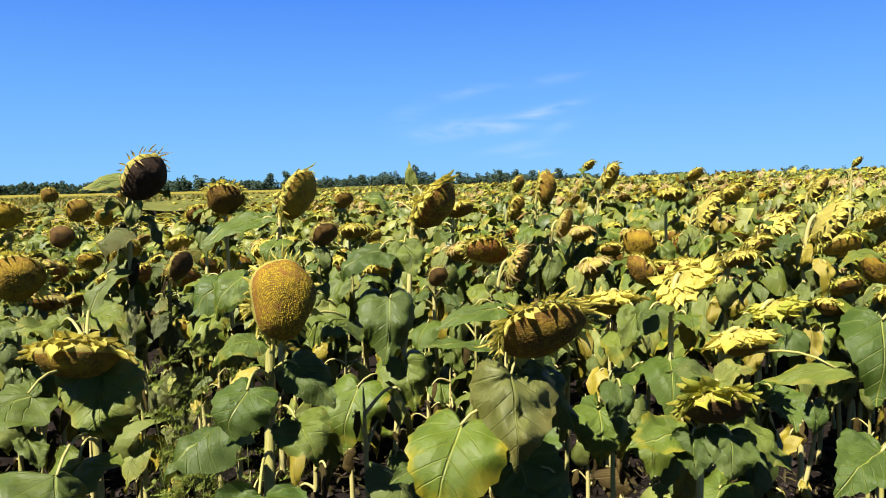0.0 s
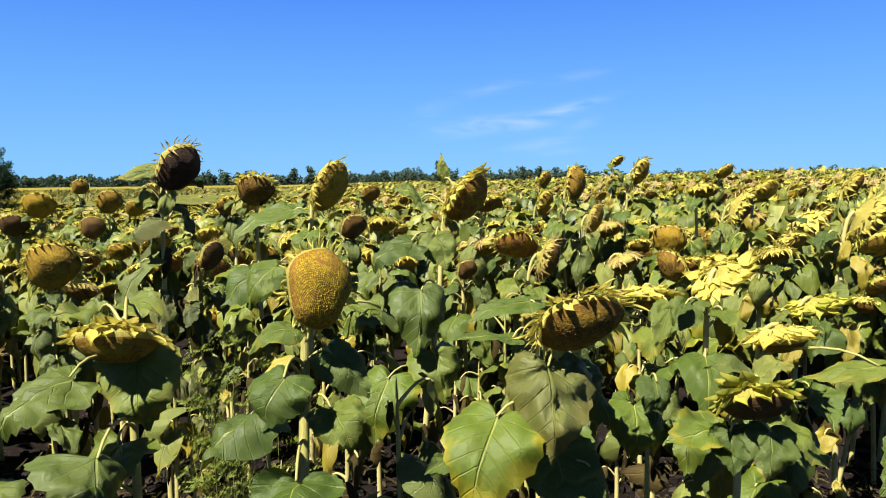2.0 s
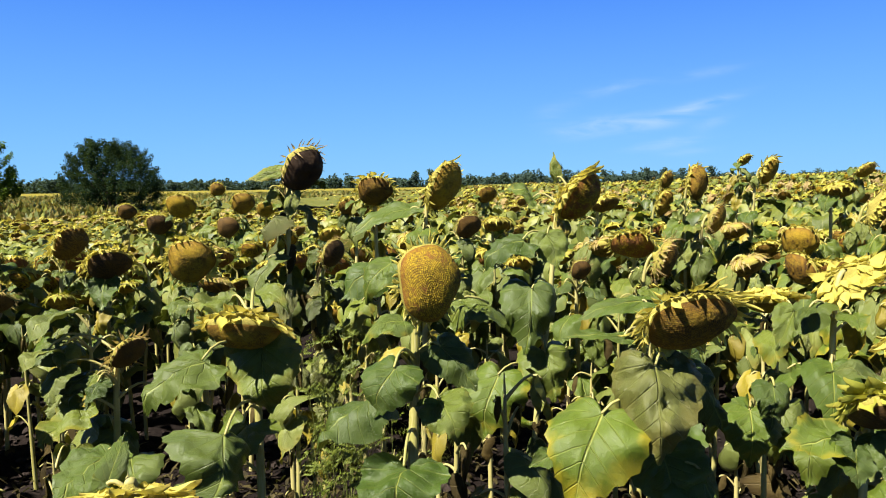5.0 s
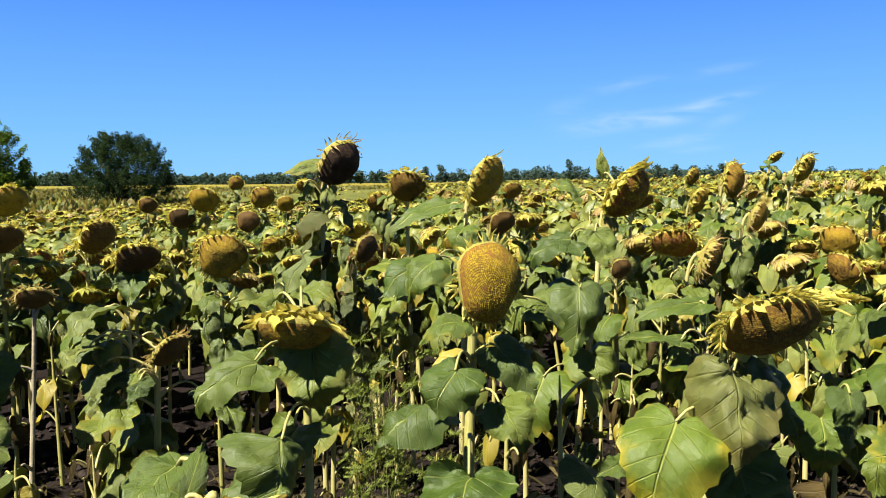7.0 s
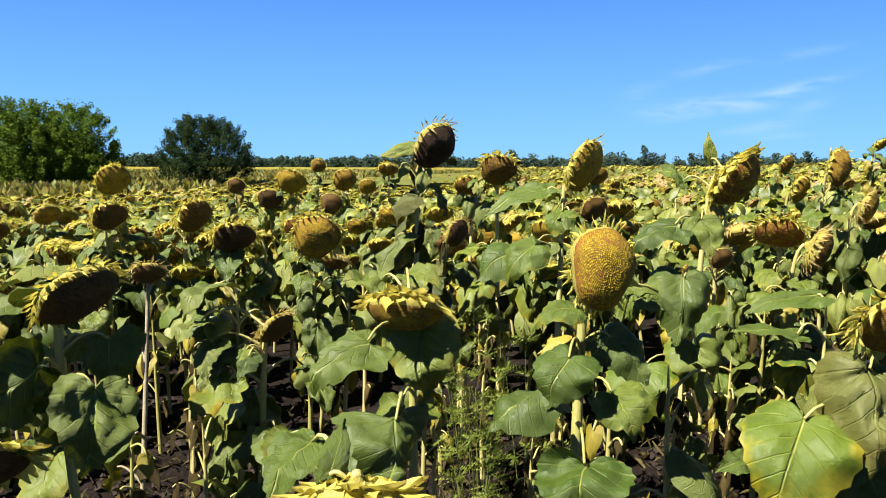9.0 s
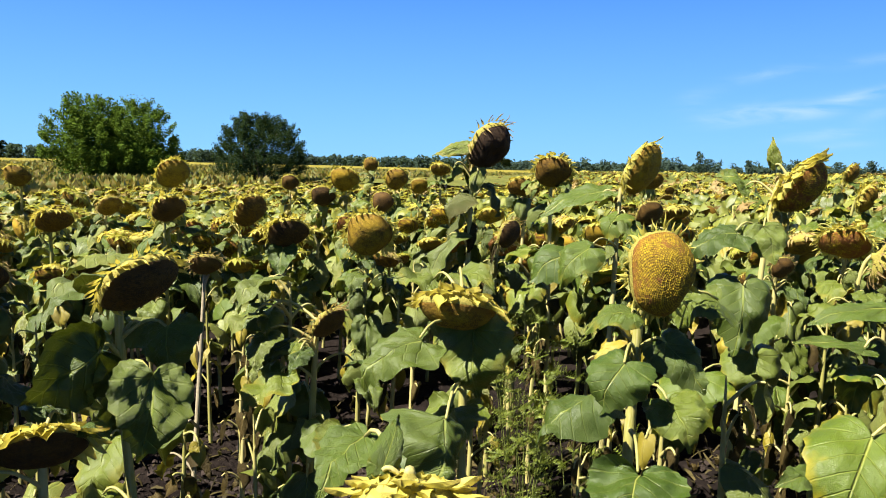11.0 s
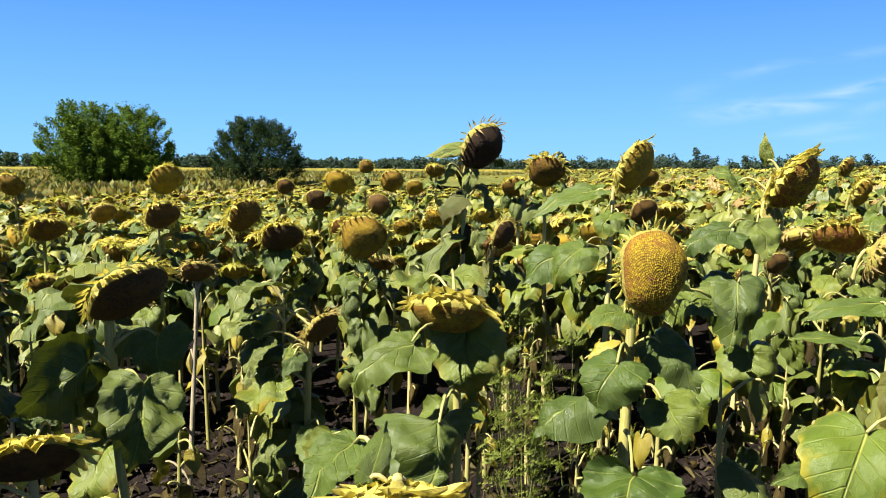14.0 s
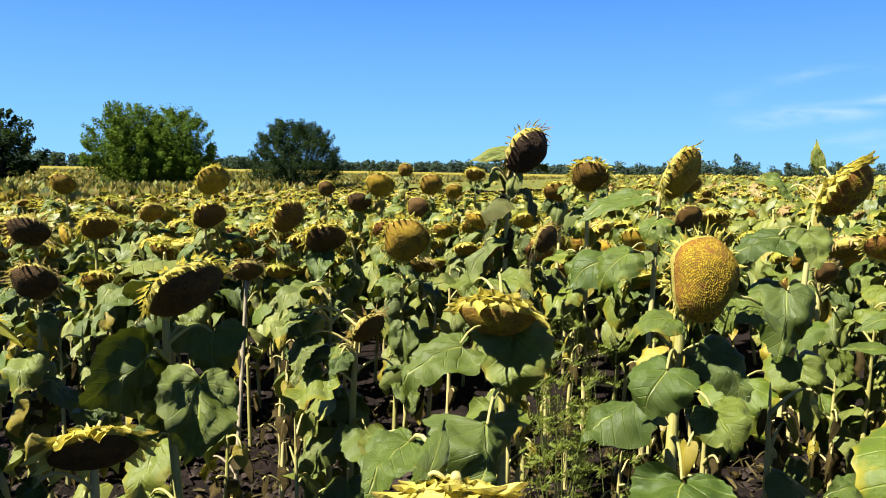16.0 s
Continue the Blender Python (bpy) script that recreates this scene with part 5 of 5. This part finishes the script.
plant(-0.105, 5.334, 1.487, 0.085, 40, -65, "brown", "yellow", leaves=11)
plant(0.264, 5.657, 1.484, 0.085, 65, -20, "brown", "yellow", leaves=11)
plant(0.410, 8.696, 1.637, 0.09, 55, -20, "brown", "yellow", leaves=11)
plant(0.458, 5.579, 1.614, 0.1, 45, -4, "brown", "yellow", label="tall sunflower with a narrow golden brown head", leaves=11, shape=(0, 0.75, 1.1))
plant(0.998, 7.537, 1.791, 0.065, 60, -50, "brown", "yellow", label="tall sunflower with a small bowed head", leaves=11)
plant(1.000, 6.322, 1.688, 0.1, 65, -25, "brown", "yellow", leaves=11)
plant(0.499, 4.861, 1.417, 0.085, 72, -20, "brown", "dry", near=True, leaves=11)
plant(1.306, 5.724, 1.548, 0.095, 20, -78, "brown", "yellow", leaves=11)
plant(1.332, 5.014, 1.461, 0.105, 86, -28, "brown", "yellow", near=True, label="sunflower with an edge-on brown head and ragged yellow bracts", leaves=11)
plant(1.704, 5.747, 1.540, 0.1, 40, -50, "brown", "yellow", leaves=11)
plant(1.279, 4.290, 1.261, 0.08, 30, -70, "brown", "yellow", near=True, leaves=12)
plant(1.514, 3.886, 1.458, 0.098, 84, -32, "brown", "yellow", near=True, label="sunflower with a brown head leaning over on a pale stalk", leaves=12, shape=(0, 1, 1.1))
plant(2.381, 5.991, 1.579, 0.09, 60, -35, "brown", "yellow", leaves=11)
plant(3.350, 7.473, 1.777, 0.05, 50, -40, "brown", "green", label="tall thin sunflower with a small greenish head", leaves=5)
plant(2.302, 5.066, 1.397, 0.09, 40, -60, "brown", "yellow", near=True, leaves=12)
plant(2.161, 8.301, 1.695, 0.09, 40, -50, "brown", "yellow", leaves=11)
plant(-5.826, 4.737, 1.446, 0.1, 35, -35, "brown", "yellow", leaves=11)
plant(-3.632, 2.931, 1.285, 0.095, 35, -40, "dark", "dry", near=True, leaves=11)
plant(-2.831, 2.401, 1.172, 0.08, 40, -30, "dark", "dry", near=True, leaves=12)

# the crop behind them: a few plants built once, then copied along the rows
TEMPLATES = []
rng = random.Random(31)
for n in range(14):
    r = rng.uniform(0.075, 0.108)
    TEMPLATES.append(plant(4.0 + n * 0.9, 5.0 + (n % 3) * 0.8, rng.uniform(0.98, 1.22), round(r, 3), rng.gauss(38, 30), rng.gauss(-56, 17), rng.choice(("brown", "brown", "dark", "gold")),
                           rng.choice(("yellow", "yellow", "yellow", "green", "dry")), leaves=13, low=0.5, mix="gfwwwwwwy", fine=False, leaf_size=0.2, lift_leaves=0.05,
                           label=rng.choice(("ripening sunflower with a bowed brown head and yellow bracts", "ripening sunflower with drooping green and yellowed leaves"))))
for x, y, d, h in crop_places(4.4, 7.4, 0.25, lambda d: 1):
    s = rng.uniform(0.9, 1.06)
    if d < 5.4:
        s *= 0.95
    s *= vigour(x)
    copy_thing(rng.choice(TEMPLATES), Matrix.LocRotScale((x, y, rise(x, y)), Euler((radians(rng.gauss(0, 3)), radians(rng.gauss(0, 3)), radians(rng.gauss(0, 30)))), (s, s, s)))
# plants added beside the path, mostly out of view, to shade the nearest leaves
for x, y, s, turn in ((-1.72, 1.12, 1.1, -30), (-2.35, 1.75, 1.0, 50), (-1.5, 0.72, 1.05, 0), (-1.80, 1.50, 1.2, 60), (-1.74, 1.36, 1.2, 10)):
    copy_thing(rng.choice(TEMPLATES), Matrix.LocRotScale((x, y, 0), Euler((0, 0, radians(turn))), (s, s, s)))
# lower leafy plants between the near ones
SHORT = [plant(4.0 + n * 0.9, 8.4, rng.uniform(0.72, 0.98), 0.005, rng.gauss(35, 30), -60, "dark", rng.choice(("green", "dry")), leaves=9, low=0.2, mix="wwyddd", fine=False, leaf_size=0.17,
               label="short headless sunflower stalk with wilting and yellowed leaves") for n in range(6)]
for n in range(46):
    d, az = rng.uniform(2.3, 4.5), radians(rng.uniform(-58, 34))
    s = rng.uniform(0.85, 1.12)
    if (az > 0.2 and d < 3.4) or (-0.60 < az < -0.30 and d < 3.2):
        continue
    copy_thing(rng.choice(SHORT), Matrix.LocRotScale((-0.2 + d * math.sin(az), 0.4 + d * math.cos(az), 0), Euler((0, 0, radians(rng.uniform(0, 360)))), (s, s, s)))


# ---- weeds, clods and litter ----
def weed(x, y, height, seed):
    """A feathery field weed: branching stalks with fine cut leaves."""
    rng = random.Random(seed)
    root = tagged(new("weed"), "feathery green weed between the rows", "weed", "weeds between the rows")
    root.location = (x, y, 0)
    V, F, U = [], [], []
    for k in range(5):
        a, lean = rng.uniform(0, 6.28), rng.uniform(.05, .22)
        tip = Vector((math.cos(a) * lean, math.sin(a) * lean, height * rng.uniform(.6, 1)))
        pts = bezier(Vector((0, 0, -.02)), Vector((0, 0, height * .3)), tip * .7, tip, 7)
        part("stalk", mesh_of("stalk", *tube(pts, [.0034 - .0004 * i for i in range(8)], 4), [WEED_STALK]), root)
        for p in pts[4:]:
            for j in range(15):
                b, up = rng.uniform(0, 6.28), rng.uniform(-.2, .8)
                way = Vector((math.cos(b), math.sin(b), up)).normalized()
                side = way.orthogonal().normalized()
                ln = rng.uniform(.035, .08)
                for q in range(4):
                    c = p + way * ln * (q + 1) / 4
                    for sgn in (-1, 1):
                        e = c + (way * .6 + side * sgn).normalized() * .012
                        w = side.cross(way) * .0028
                        o = len(V)
                        V += [c - w, c + w, e]
                        F.append((o, o + 1, o + 2))
                        U += [(.2, .3), (.2, .7), (.8, .5)]
    tagged(part("foliage", mesh_of("foliage", V, F, [WEED], U, smooth=False), root), kind="stuff")


for n, (x, y, h) in enumerate(((-1.02, 3.15, 1.05), (-0.95, 3.0, 0.85), (-1.1, 3.5, 1.1), (-0.85, 3.3, 0.95), (0.05, 2.6, 0.35), (0.9, 3.0, 0.3), (0.2, 3.0, 0.4), (-1.3, 2.9, 0.35))):
    weed(x, y, h, 300 + n)


def litter():
    """Clods of earth, joined, and dry fallen leaves lying on them."""
    rng = random.Random(55)
    V, F = [], []
    for k in range(5200):
        d, az = 0.6 + 5.5 * rng.random() ** 0.8, radians(rng.uniform(-66, 42))
        x, y = -0.2 + d * math.sin(az), 0.4 + d * math.cos(az)
        s = 0.008 + 0.035 * rng.random() ** 2.5
        o = len(V)
        for p in ((1, 0, 0), (-1, 0, 0), (0, 1, 0), (0, -1, 0), (0, 0, 1), (0, 0, -1), (.6, .6, .5), (-.6, .6, .4), (-.6, -.6, .5), (.6, -.6, .4)):
            q = Vector(p) * s * rng.uniform(.7, 1.3)
            V.append((x + q.x, y + q.y, soil_height(x, y) + s * .35 + q.z * .8))
        for f in ((4, 0, 6), (4, 6, 2), (4, 2, 7), (4, 7, 1), (4, 1, 8), (4, 8, 3), (4, 3, 9), (4, 9, 0), (5, 6, 0), (5, 2, 6), (5, 7, 2), (5, 1, 7), (5, 8, 1), (5, 3, 8), (5, 9, 3), (5, 0, 9)):
            F.append([o + i for i in f])
    tagged(new("soil_clods", mesh_of("soil_clods", V, F, [CLOD], smooth=False)), "crumbled dark clods of earth on the field", "soil", kind="stuff")
    # shrivelled scraps and broken stalks lying about and standing up between the stems
    V, F, U = [], [], []
    for k in range(5200):
        d, az = 1.3 + 3.6 * rng.random() ** 0.8, radians(rng.uniform(-64, 38))
        p = Vector((-0.2 + d * math.sin(az), 0.4 + d * math.cos(az), 0))
        p.z = soil_height(p.x, p.y) + 0.10 * rng.random() ** 2
        a, up = rng.uniform(0, 6.28), rng.uniform(-0.3, 1.2)
        way = Vector((math.cos(a), math.sin(a), up)).normalized() * rng.uniform(0.02, 0.07)
        side = Vector((-math.sin(a), math.cos(a), rng.uniform(-0.5, 0.5))).normalized() * rng.uniform(0.002, 0.013)
        sag = Vector((rng.uniform(-0.01, 0.01), rng.uniform(-0.01, 0.01), -rng.uniform(0.0, 0.03)))
        o = len(V)
        V += [p - side * 0.5, p + side * 0.5, p + way + side, p + way - side, p + way * 1.8 + sag + side * 0.4, p + way * 1.8 + sag - side * 0.4]
        F += [(o, o + 1, o + 2, o + 3), (o + 3, o + 2, o + 4, o + 5)]
        U += [(0, .4), (0, .6), (.5, .7), (.5, .3), (1, .6), (1, .4)]
    tagged(new("plant_litter", mesh_of("plant_litter", V, F, [LITTER], U)), "shrivelled brown scraps of leaves and stalks on the soil", "plant litter", kind="stuff")
    for k in range(300):
        d, az = 1.2 + 4.0 * rng.random(), radians(rng.uniform(-60, 36))
        x, y = -0.2 + d * math.sin(az), 0.4 + d * math.cos(az)
        a, L = rng.uniform(0, 6.28), rng.uniform(.05, .13)
        z = soil_height(x, y) + .03
        ob = new("fallen_leaf", rng.choice(BLADES["dry"]))
        ob.matrix_basis = leaf_pose((x, y, z), (x + L * math.cos(a), y + L * math.sin(a), z + rng.uniform(-.01, .03)), L * .6, (rng.uniform(-.4, .4), rng.uniform(-.4, .4), 1))
        tagged(ob, "dry curled brown leaf fallen on the soil", "leaf", "fallen leaves")


litter()
